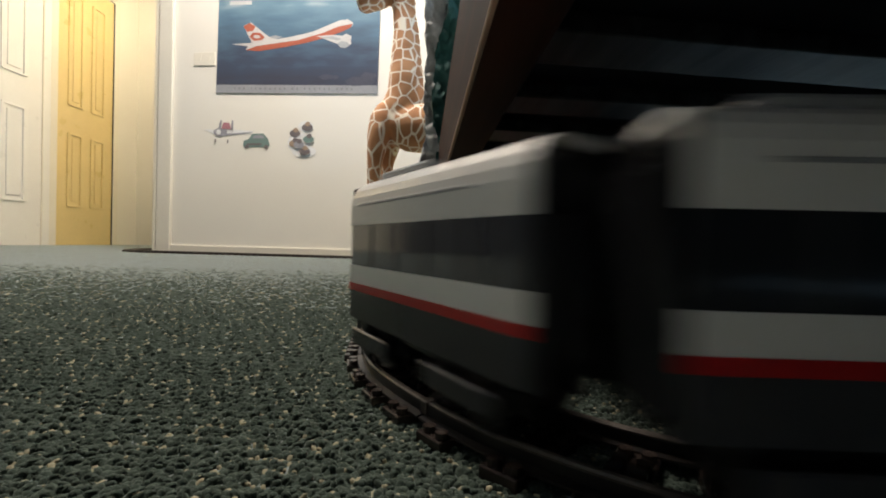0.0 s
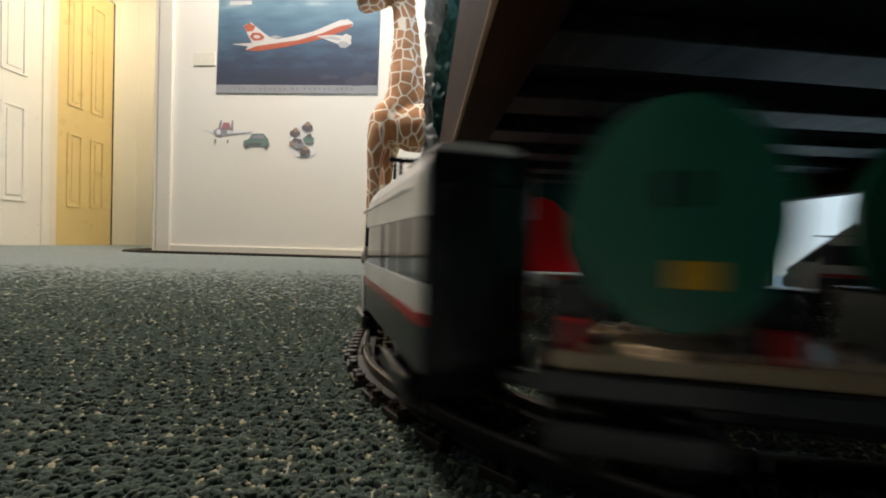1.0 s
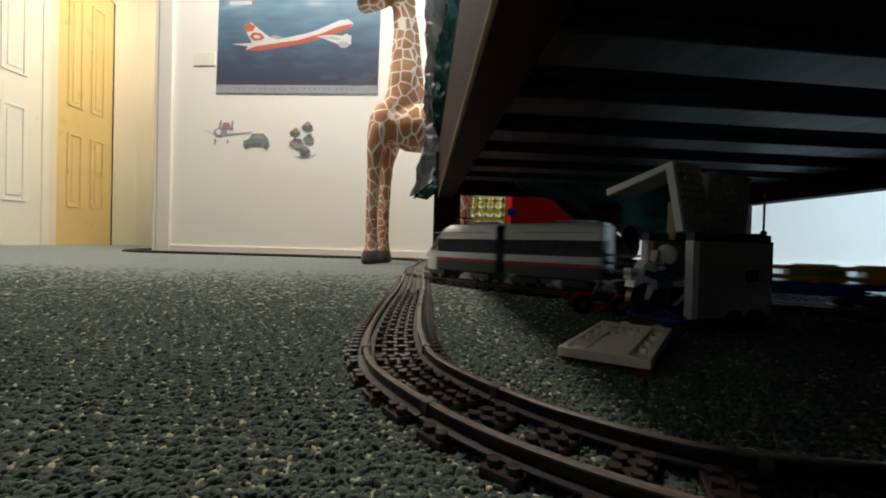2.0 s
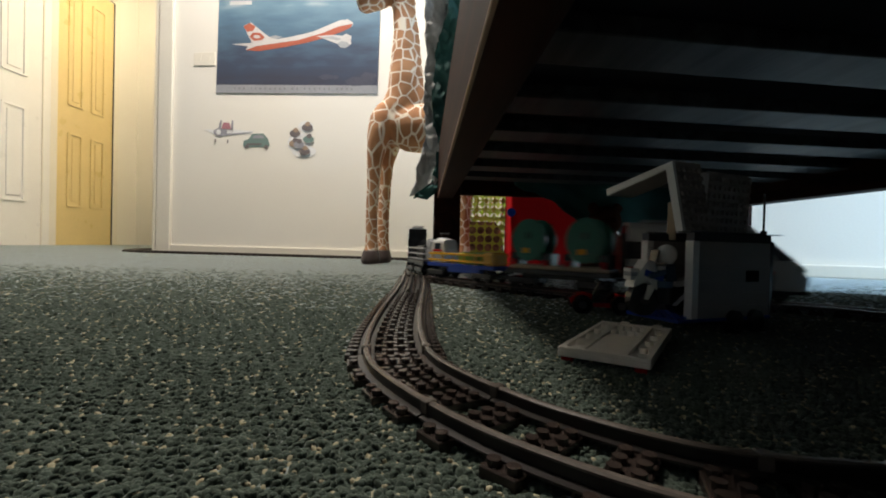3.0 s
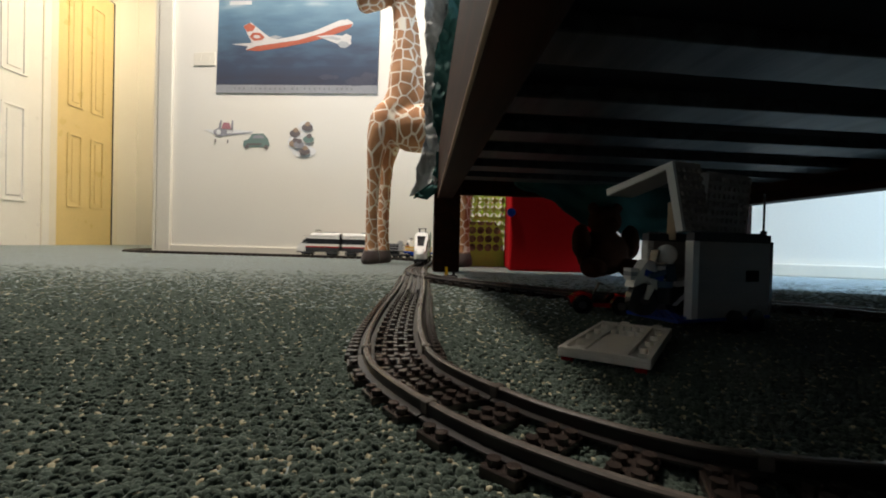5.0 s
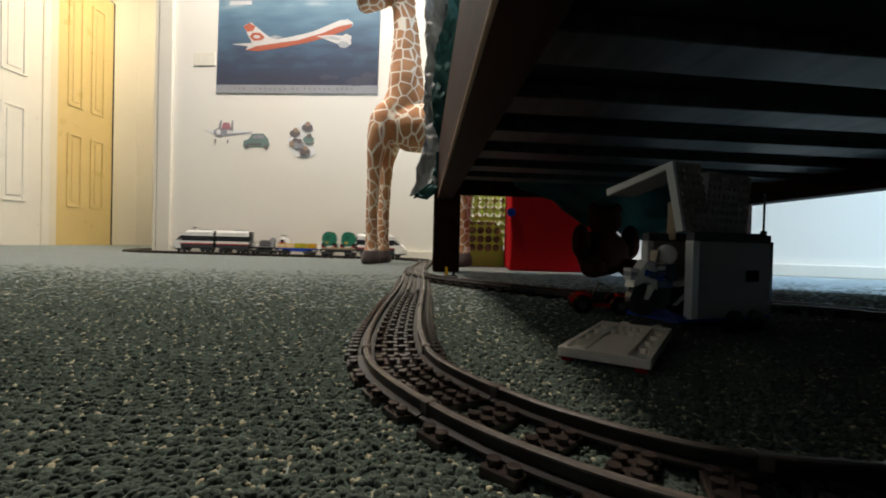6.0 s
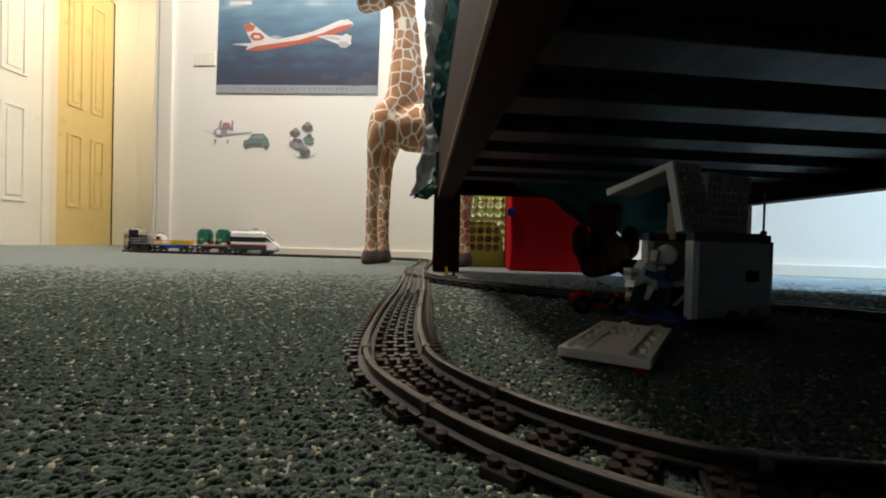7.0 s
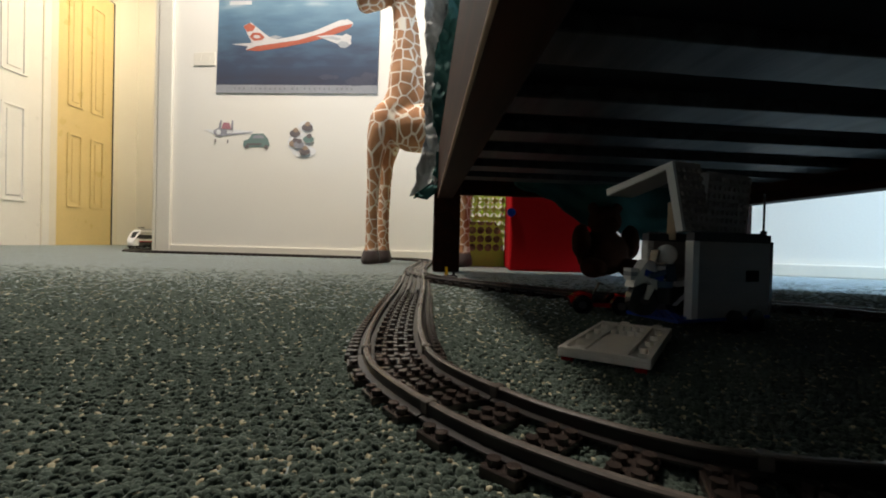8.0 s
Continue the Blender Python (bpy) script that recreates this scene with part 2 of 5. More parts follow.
def build_room():
    bm = bmesh.new()
    box(bm, -0.5, 1.2, -0.025, 6.4, 6.4, 0.05)
    tagged(part("floor", bm, CARPET_FAR_LIT), "green flecked loop-pile carpet, coloured paler for far light", "carpet", kind="structure")
    bm = bmesh.new()
    box(bm, -0.5, 1.2, 2.45, 6.4, 6.4, 0.1)
    tagged(part("ceiling", bm, CEIL), "white painted plaster ceiling", "ceiling", kind="structure")
    # north wall, from its open end at the hall to the step, and on to the east wall
    for name, y0, lean, x0, x1 in (("wall_north", NORTH, LEAN, -1.466, 0.60), ("wall_north_east", EAST, EAST_LEAN, 0.50, 2.2)):
        run = (x1 - x0) * math.sqrt(1 + lean ** 2)
        bm = bmesh.new()
        box(bm, run / 2, 0.05, 1.2, run, 0.1, 2.4)
        w = part(name, bm, WALL)
        w.matrix_basis = on_line(y0, lean, x0, 0)
        tagged(w, "warm white painted bedroom wall", "wall", kind="structure")
        bm = bmesh.new()
        rbox(bm, run / 2 + 0.03, -0.007, 0.021, run - 0.06, 0.014, 0.042, 0.004)
        w = part("baseboard", bm, TRIM)
        w.matrix_basis = on_line(y0, lean, x0, 0)
        tagged(w, "low cream gloss skirting board", "skirting", kind="structure")
    bm = bmesh.new()
    box(bm, 0.55, 1.90, 1.2, 0.1, 0.28, 2.4)
    tagged(part("wall_step", bm, WALL), "warm white painted return of the wall", "wall", kind="structure")
    x0 = -1.466
    # architrave round the wall's open end
    bm = bmesh.new()
    rbox(bm, 0.045, -0.009, 1.2, 0.075, 0.018, 2.4, 0.005)
    rbox(bm, -0.010, 0.05, 1.2, 0.02, 0.118, 2.4, 0.004)
    w = part("trim", bm, TRIM)
    w.matrix_basis = on_north(x0, 0)
    tagged(w, "cream painted door architrave", "door frame", kind="structure")
    for name, cx, cy, sx, sy in (("wall_west", -2.90, 3.20, 0.1, 2.2), ("wall_hall", -1.9, 4.15, 1.9, 0.1)):
        bm = bmesh.new()
        box(bm, cx, cy, 1.2, sx, sy, 2.4)
        tagged(part(name, bm, WALL), "warm white painted wall", "wall", kind="structure")
    bm = bmesh.new()
    rbox(bm, -2.1, 4.093, 0.021, 1.1, 0.014, 0.042, 0.004)
    tagged(part("baseboard", bm, TRIM), "cream gloss skirting board in the hall", "skirting", kind="structure")
    # hall side wall behind the north wall
    bm = bmesh.new()
    box(bm, -1.30, 3.22, 1.2, 0.1, 1.74, 2.4)
    tagged(part("wall_hall_side", bm, WALL), "warm white painted hall wall", "wall", kind="structure")
    # unseen wall added over the opening to keep hall light off the white door
    bm = bmesh.new()
    box(bm, 0, 0, 2.24, 1.60, 0.1, 0.36)
    w = part("wall_light_block", bm, WALL)
    w.matrix_basis = pose(-2.17, 2.80, 0, 0, 0, -32)
    tagged(w, "unseen wall added above the opening to block hall light", "wall", kind="structure")
    # unseen south and west walls, darkened to cut bounce; east wall with a window
    for name, along, cx, cy, a0, a1, w0, w1, z0, z1 in (("wall_south", "X", 0, -1.85, -2.85, 2.25, 2.2, 2.2, 0, 2.4), ("wall_west_south", "Y", -2.90, 0, -1.8, 2.1, 2.1, 2.1, 0, 2.4),
                                                            ("wall_east", "Y", 2.25, 0, -1.8, 1.25, -0.30, 0.55, 0.55, 1.35)):
        bm = bmesh.new()
        for s0, s1, h0, h1 in ((a0, w0, 0, 2.4), (w1, a1, 0, 2.4), (w0, w1, 0, z0), (w0, w1, z1, 2.4)):
            if s1 <= s0:
                continue
            if along == "X":
                box(bm, (s0 + s1) / 2, cy, (h0 + h1) / 2, s1 - s0, 0.1, h1 - h0)
            else:
                box(bm, cx, (s0 + s1) / 2, (h0 + h1) / 2, 0.1, s1 - s0, h1 - h0)
        tagged(part(name, bm, WALL if name == "wall_east" else WALL_DARK), "unseen wall darkened to cut bounced light" if name != "wall_east" else "warm white painted wall with a window", "wall", kind="structure")


build_room()


# ---- toy railway ----
def spline(points, step=0.004):
    """A smooth line through points, resampled evenly."""
    p = [np.array(q, float) for q in points]
    p = [2 * p[0] - p[1], *p, 2 * p[-1] - p[-2]]
    out = []
    for a, b, c, d in zip(p, p[1:], p[2:], p[3:]):
        ta, tb, tc = 0.0, np.linalg.norm(b - a) ** 0.5, 0.0
        tc = tb + np.linalg.norm(c - b) ** 0.5
        td = tc + np.linalg.norm(d - c) ** 0.5
        for k in range(24):
            t = tb + (tc - tb) * k / 24
            a1 = (tb - t) / (tb - ta) * a + (t - ta) / (tb - ta) * b
            a2 = (tc - t) / (tc - tb) * b + (t - tb) / (tc - tb) * c
            a3 = (td - t) / (td - tc) * c + (t - tc) / (td - tc) * d
            b1 = (tc - t) / (tc - ta) * a1 + (t - ta) / (tc - ta) * a2
            b2 = (td - t) / (td - tb) * a2 + (t - tb) / (td - tb) * a3
            out.append((tc - t) / (tc - tb) * b1 + (t - tb) / (tc - tb) * b2)
    out.append(p[-2])
    out = np.array(out)
    s = np.concatenate([[0], np.cumsum(np.linalg.norm(np.diff(out, axis=0), axis=1))])
    ss = np.arange(0, s[-1], step)
    return ss, np.stack([np.interp(ss, s, out[:, 0]), np.interp(ss, s, out[:, 1])], 1)


# the whole way of the train: past the camera, round the loop, back over the points, along the wall and out by the hall
WAY = [(-0.085, 1.60), (-0.075, 1.26), (-0.062, 0.95), (-0.053, 0.80), (-0.047, 0.64), (-0.043, 0.475), (-0.034, 0.33), (-0.021, 0.262), (0.012, 0.203),
       (0.043, 0.167), (0.085, 0.137), (0.13, 0.126), (0.20, 0.124), (0.31, 0.140), (0.45, 0.20), (0.545, 0.32), (0.57, 0.46), (0.50, 0.582),
       (0.40, 0.622), (0.30, 0.646), (0.20, 0.692), (0.11, 0.780), (0.04, 0.862), (-0.02, 0.945), (-0.055, 1.04), (-0.075, 1.26), (-0.073, 1.55),
       (-0.070, 1.78), (-0.088, 1.93), (-0.155, 2.025), (-0.28, 2.065), (-0.6, 2.11), (-1.0, 2.155), (-1.25, 2.175), (-1.40, 2.185), (-1.52, 2.215),
       (-1.62, 2.29), (-1.69, 2.42), (-1.72, 2.65), (-1.72, 3.0), (-1.72, 4.0)]
S, XY = spline(WAY)


def at_s(s):
    return Vector((np.interp(s, S, XY[:, 0]), np.interp(s, S, XY[:, 1]), 0))


def dir_s(s):
    return (at_s(s + 0.006) - at_s(s - 0.006)).normalized()


def near_s(x, y, lo=0.0, hi=99.0):
    """How far along the way the place nearest to (x, y) lies."""
    d = (XY[:, 0] - x) ** 2 + (XY[:, 1] - y) ** 2
    d[(S < lo) | (S > hi)] = 9
    return float(S[int(np.argmin(d))])


def rail_mesh(s0, s1, side, prof):
    n = max(3, int((s1 - s0) / 0.006))
    bm = bmesh.new()
    rings = []
    for i in range(n + 1):
        s = s0 + (s1 - s0) * i / n
        c, d = at_s(s), dir_s(s)
        nrm = Vector((d.y, -d.x, 0))
        rings.append([c + nrm * (side * 0.020 + a) + Vector((0, 0, z)) for a, z in prof])
    loft(bm, rings)
    return bm


WEB = [(-0.0056, 0.0050), (0.0056, 0.0050), (0.0056, 0.0060), (0.0020, 0.0066), (0.0019, 0.0105), (-0.0019, 0.0105), (-0.0020, 0.0066), (-0.0056, 0.0060)]
HEAD = [(-0.0018, 0.0104), (0.0018, 0.0104), (0.0019, 0.0113), (0.0010, 0.0120), (-0.0010, 0.0120), (-0.0019, 0.0113)]


def tie_mesh(studs, wide=0.0155, rows=(-0.004, 0.004), long=0.0640, tall=0.0024):
    bm = bmesh.new()
    rbox(bm, 0, 0, 0.0026, wide, long, 0.0050, 0.0005, 1)
    for y in studs:
        for x in rows:
            cyl(bm, (x, y * 0.008, 0.0050 + tall / 2), 0.0027, tall, seg=9)
    return mesh_of("tie", bm, TIEMAT)


TIE = tie_mesh((-3.5, -1.5, -0.5, 0.5, 1.5, 3.5))
TIE_FLEX = tie_mesh((-3.5, -1.5, 0.5, 3.5), 0.0078, (0.0,), 0.0680, 0.0028)
TIE_FLEX_ODD = tie_mesh((-3.5, -0.5, 1.5, 3.5), 0.0078, (0.0,), 0.0680, 0.0028)
TIE_FAR = tie_mesh((-3.5, 3.5))


def track_section(s0, s1, gap, label, mesh=TIE):
    tr = tagged(empty("track_section"), label, "toy track", "track sections")
    for side in (-1, 1):
        rail = part("rail", rail_mesh(s0 + 0.0006, s1 - 0.0006, side, WEB), RAILMAT, tr)
        part("rail_head", rail_mesh(s0 + 0.0006, s1 - 0.0006, side, HEAD), RAIL_LIT, rail, "rail top with light put into its colour")
        # joint clip at the section's end
        bm = bmesh.new()
        d = dir_s(s1)
        p = at_s(s1) + Vector((d.y, -d.x, 0)) * side * 0.020
        rbox(bm, 0, 0, 0.0094, 0.0050, 0.0062, 0.0060, 0.0005, 1, Matrix.Translation(p) @ pose(0, 0, 0, 0, 0, math.degrees(math.atan2(d.y, d.x))))
        part("joint_clip", bm, RAIL_LIT, tr)
    n = max(1, round((s1 - s0) / gap))
    for i in range(n):
        s = s0 + (s1 - s0) * (i + 0.5) / n
        d = dir_s(s)
        piece("tie", TIE_FLEX_ODD if mesh is TIE_FLEX and i % 2 else mesh, tr, Matrix.Translation(at_s(s)) @ pose(0, 0, 0, 0, 0, math.degrees(math.atan2(d.y, d.x))))
    return tr


def build_track():
    a = near_s(-0.062, 0.99, 0, 1.0)
    b = near_s(-0.041, 0.50, 0, 1.2)
    c = near_s(-0.024, 0.295, 0, 1.4)
    loop_end = near_s(0.05, 0.85, 1.6)
    points = track_section(a, a + (b - a) * 0.7, 0.016, "dark grey toy points joining two lines")
    for off in (-0.011, 0.004):
        prof = [(x * 0.8 - (0.020 - off), z) for x, z in WEB]
        part("guide_rail", rail_mesh(a + 0.02, a + (b - a) * 0.66, 1, prof), RAILMAT, points)
    track_section(a + (b - a) * 0.7, b, 0.0118, "dark grey toy straight track on carpet", TIE_FLEX)
    track_section(b, c, 0.0118, "dark grey flexible toy track with close studs", TIE_FLEX)
    c0 = near_s(0.013, 0.203, 0, 2.0)
    track_section(c, c0, 0.0270, "dark grey short curved toy track on carpet")
    c = c0
    n = round((loop_end - c) / 0.125)
    for i in range(n):
        s0, s1 = c + (loop_end - c) * i / n, c + (loop_end - c) * (i + 1) / n
        track_section(s0, s1, 0.0315, "dark grey curved toy track on carpet")
    track_section(loop_end, near_s(-0.053, 1.03, 1.6), 0.0315, "dark grey diverging toy track at the points")
    s = near_s(-0.053, 1.03, 1.6)
    end = float(S[-1]) - 0.2
    while s < end:
        e = min(s + 0.128, end)
        track_section(s, e, 0.032, "dark grey toy track along the wall", TIE_FAR)
        s = e


build_track()


# ---- toy train ----
# Each carriage has its origin on the rails at its middle and runs along its own x axis.
def add_bogie(car, x, wheels=(-0.014, 0.014)):
    bm = bmesh.new()
    rbox(bm, x, 0, 0.0105, 0.052, 0.034, 0.009, 0.001, 1)
    bo = part("bogie", bm, P_BLACK, car)
    for side in (-1, 1):
        for w in wheels:
            bm = bmesh.new()
            cyl(bm, (x + w, side * 0.0185, 0.0085), 0.0085, 0.006, "Y", 18)
            cyl(bm, (x + w, side * 0.0225, 0.0085), 0.0045, 0.003, "Y", 12)
            part("wheel", bm, P_BLACK, bo)
        bm = bmesh.new()
        rbox(bm, x, side * 0.0262, 0.0105, 0.048, 0.003, 0.008, 0.0008, 1)
        part("side_frame", bm, P_DARK, bo)
    return bo


def cross(hw, z0, z1, r, seg=4):
    """A rounded cross section, as (y, z)."""
    pts = [(-hw, z0), (hw, z0)]
    for k in range(seg + 1):
        a = math.pi / 2 * k / seg
        pts.append((hw - r + r * math.cos(a), z1 - r + r * math.sin(a)))
    for k in range(seg + 1):
        a = math.pi / 2 * k / seg
        pts.append((-hw + r - r * math.sin(a), z1 - r + r * math.cos(a)))
    return pts


def passenger_car(name, length, nose, label):
    """White body band by band: grey skirt, red line, white, dark windows, white roof. With nose, the +x end slopes down."""
    car = tagged(empty(name), label, "toy train", "train carriages")
    h = length / 2
    bands = [("skirt", 0.018, 0.033, P_DARK, 0.0236), ("red_stripe", 0.033, 0.037, P_RED, 0.0242), ("lower_side", 0.037, 0.0465, P_WHITE, 0.0240),
             ("window_band", 0.0465, 0.0680, P_GLASS, 0.0232)]
    slope = 0.084 if nose else 0.0

    def front(z):
        """How far the body reaches forward at height z."""
        if not nose:
            return h
        k = min(1.0, max(0.0, (z - 0.030) / 0.062))
        return h - slope * k ** 1.1

    def taper(x):
        k = max(0.0, (x - (h - slope)) / slope) if nose else 0.0
        return 1 - 0.30 * k ** 2.2

    for nm, z0, z1, mt, hw in bands:
        bm = bmesh.new()
        rows = []
        for i in range(13):
            f = i / 12
            ring = []
            for sy, z in ((-1, z0), (1, z0), (1, z1), (-1, z1)):
                fx = front(z)
                if nm == "window_band" and nose:
                    fx = min(fx, h - slope * 0.62 - 0.0003)
                elif nm in ("skirt", "red_stripe") and nose:
                    fx = h - 0.052 + (z - 0.018) * 0.9
                x = -h + (fx + h) * f
                ring.append(Vector((x, sy * hw * taper(x), z)))
            rows.append(ring)
        loft(bm, rows)
        part(nm, bm, mt, car)
    if nose:
        # white cheeks between the windows and the tip
        bm = bmesh.new()
        rows = []
        for i in range(9):
            f = i / 8
            ring = []
            for sy, z in ((-1, 0.0465), (1, 0.0465), (1, 0.0680), (-1, 0.0680)):
                x0 = h - slope * 0.62
                x = x0 + (front(z) - x0) * f
                ring.append(Vector((x, sy * 0.0240 * taper(x), z)))
            rows.append(ring)
        loft(bm, rows)
        part("cheek", bm, P_WHITE, car, "white nose side")
        # white chin below the windows
        bm = bmesh.new()
        rows = []
        for z, grow in ((0.014, -0.006), (0.020, -0.001), (0.029, 0.0), (0.037, 0.0)):
            ring = []
            for k in range(15):
                f = k / 14
                a = math.pi * (f - 0.5)
                x = h - 0.050 + (front(z) - h + 0.050 + grow) * max(0.0, math.cos(a)) ** 0.55
                ring.append(Vector((x, 0.0238 * math.sin(a) * (1 - 0.10 * math.cos(a)), z)))
            rows.append(ring)
        loft(bm, rows)
        part("chin", bm, P_WHITE, car, "white rounded chin", smooth=False)
    # roof
    bm = bmesh.new()
    rows = []
    for i in range(13):
        f = i / 12
        ring = []
        for y, z in cross(0.0240, 0.0680, 0.0920, 0.0135, 5):
            x = -h + (front(z) + h) * f
            ring.append(Vector((x, y * taper(x), z)))
        rows.append(ring)
    loft(bm, rows)
    roof = part("roof", bm, P_WHITE, car, smooth=False)
    # roof line and gear
    for sy in (-1, 1):
        bm = bmesh.new()
        rbox(bm, -0.01, sy * 0.0241, 0.0785, length * 0.72, 0.0008, 0.0012, 0.0002, 1)
        part("roof_seam", bm, P_GREY, car)
    # dark flat end walls
    for sx in ((-1,) if nose else (-1, 1)):
        bm = bmesh.new()
        rbox(bm, sx * (h + 0.0012), 0, 0.0535, 0.0026, 0.0440, 0.070, 0.0008, 1)
        part("end_wall", bm, P_BLACK, car, "black end wall")
    # window posts
    n = int((length - slope) / 0.032)
    for sy in (-1, 1):
        for i in range(1, n):
            bm = bmesh.new()
            rbox(bm, -h + i * 0.032, sy * 0.0234, 0.0573, 0.0032, 0.0008, 0.0210, 0.0002, 1)
            part("window_post", bm, P_DARK, car)
    bm = bmesh.new()
    rbox(bm, -h + 0.05, 0, 0.0935, 0.06, 0.026, 0.004, 0.0012, 1)
    part("roof_unit", bm, P_GREY, car)
    if nose:
        bm = bmesh.new()
        for sx in (-0.01, 0.01):
            for sy in (-0.011, 0.011):
                cyl(bm, (0.0 + sx, sy, 0.097), 0.0012, 0.012, seg=6)
        rbox(bm, 0, 0, 0.1035, 0.004, 0.034, 0.0025, 0.0006, 1)
        part("pantograph", bm, P_BLACK, car)
        # windscreen on the slope, with side panes
        bm = bmesh.new()
        z0, z1 = 0.0515, 0.081
        rows = []
        for k in range(6):
            z = z0 + (z1 - z0) * k / 5
            x = front(z) + 0.0010
            w = 0.0150 * (0.72 + 0.28 * k / 5)
            rows.append([Vector((x, -w, z)), Vector((x, w, z)), Vector((x - 0.004, w, z)), Vector((x - 0.004, -w, z))])
        loft(bm, rows)
        part("windscreen", bm, P_GLASS, car, "dark windscreen")
        for sy in (-1, 1):
            bm = bmesh.new()
            rbox(bm, front(0.040) - 0.004, sy * 0.0115, 0.040, 0.008, 0.007, 0.004, 0.001, 1)
            part("headlight", bm, P_GREY, car)
            bm = bmesh.new()
            pts = []
            for x, z in ((front(0.049) - 0.003, 0.049), (front(0.049) - 0.024, 0.049), (front(0.070) - 0.010, 0.070), (front(0.070) - 0.003, 0.070)):
                pts.append((x, z))
            rows = [[Vector((x, sy * (0.0240 * taper(x) + d), z)) for x, z in pts] for d in (-0.002, 0.0007)]
            loft(bm, rows)
            part("side_pane", bm, P_GLASS, car)
        bm = bmesh.new()
        rbox(bm, h - 0.016, 0, 0.0125, 0.022, 0.030, 0.005, 0.002, 2)
        part("bumper", bm, P_DARK, car)
        bm = bmesh.new()
        rbox(bm, -h - 0.0054, 0, 0.0500, 0.0056, 0.036, 0.056, 0.0006, 1)
        part("gangway", bm, P_BLACK, car)
    else:
        for sx in (-1, 1):
            bm = bmesh.new()
            rbox(bm, sx * (h + 0.0034), 0, 0.048, 0.003, 0.022, 0.042, 0.0006, 1)
            part("gangway", bm, P_BLACK, car)
    bm = bmesh.new()
    rbox(bm, -0.004, 0, 0.0165, length - 0.03, 0.040, 0.005, 0.001, 1)
    part("underframe", bm, P_BLACK, car)
    add_bogie(car, -h + 0.038)
    add_bogie(car, h - (0.055 if nose else 0.038))
    return car


def flat_bed(name, length, colour, label, z=0.0235):
    car = tagged(empty(name), label, "toy train", "train carriages")
    bm = bmesh.new()
    rbox(bm, 0, 0, z, length, 0.048, 0.0065, 0.0008, 1)
    part("deck", bm, colour, car)
    bm = bmesh.new()
    rbox(bm, 0, 0, z - 0.0062, length - 0.05, 0.028, 0.0055, 0.0008, 1)
    part("underframe", bm, P_BLACK, car)
    for sx in (-1, 1):
        bm = bmesh.new()
        rbox(bm, sx * (length / 2 + 0.004), 0, z - 0.005, 0.012, 0.006, 0.004, 0.001, 1)
        part("coupling", bm, P_BLACK, car)
    add_bogie(car, -length / 2 + 0.030)
    add_bogie(car, length / 2 - 0.030)
    return car


def fence_wagon():
    length = 0.125
    car = flat_bed("fence_wagon", length, P_BLACK, "black toy flat wagon with grey rail fences")
    for sy in (-1, 1):
        for z in (0.030, 0.040, 0.050):
            bm = bmesh.new()
            rbox(bm, 0, sy * 0.0225, z, length, 0.0022, 0.0026, 0.0006, 1)
            part("fence_rail", bm, P_GREY, car)
        for i in range(6):
            bm = bmesh.new()
            rbox(bm, -length / 2 + 0.002 + i * (length - 0.004) / 5, sy * 0.0222, 0.0390, 0.0026, 0.0024, 0.026, 0.0005, 1)
            part("fence_post", bm, P_DARK, car)
    for sx in (-1, 1):
        bm = bmesh.new()
        for z in (0.030, 0.040, 0.050):
            rbox(bm, sx * length / 2, 0, z, 0.0022, 0.044, 0.0026, 0.0006, 1)
        part("end_fence", bm, P_GREY, car)
    bm = bmesh.new()
    rbox(bm, -0.012, 0.003, 0.041, 0.050, 0.026, 0.029, 0.002, 2)
    part("load", bm, P_DARK, car, "dark grey load")
    bm = bmesh.new()
    cyl(bm, (-0.045, 0, 0.055), 0.013, 0.014, "Y", 18)
    rbox(bm, -0.045, 0, 0.038, 0.016, 0.020, 0.020, 0.002, 1)
    part("load_top", bm, P_GREY, car)
    return car


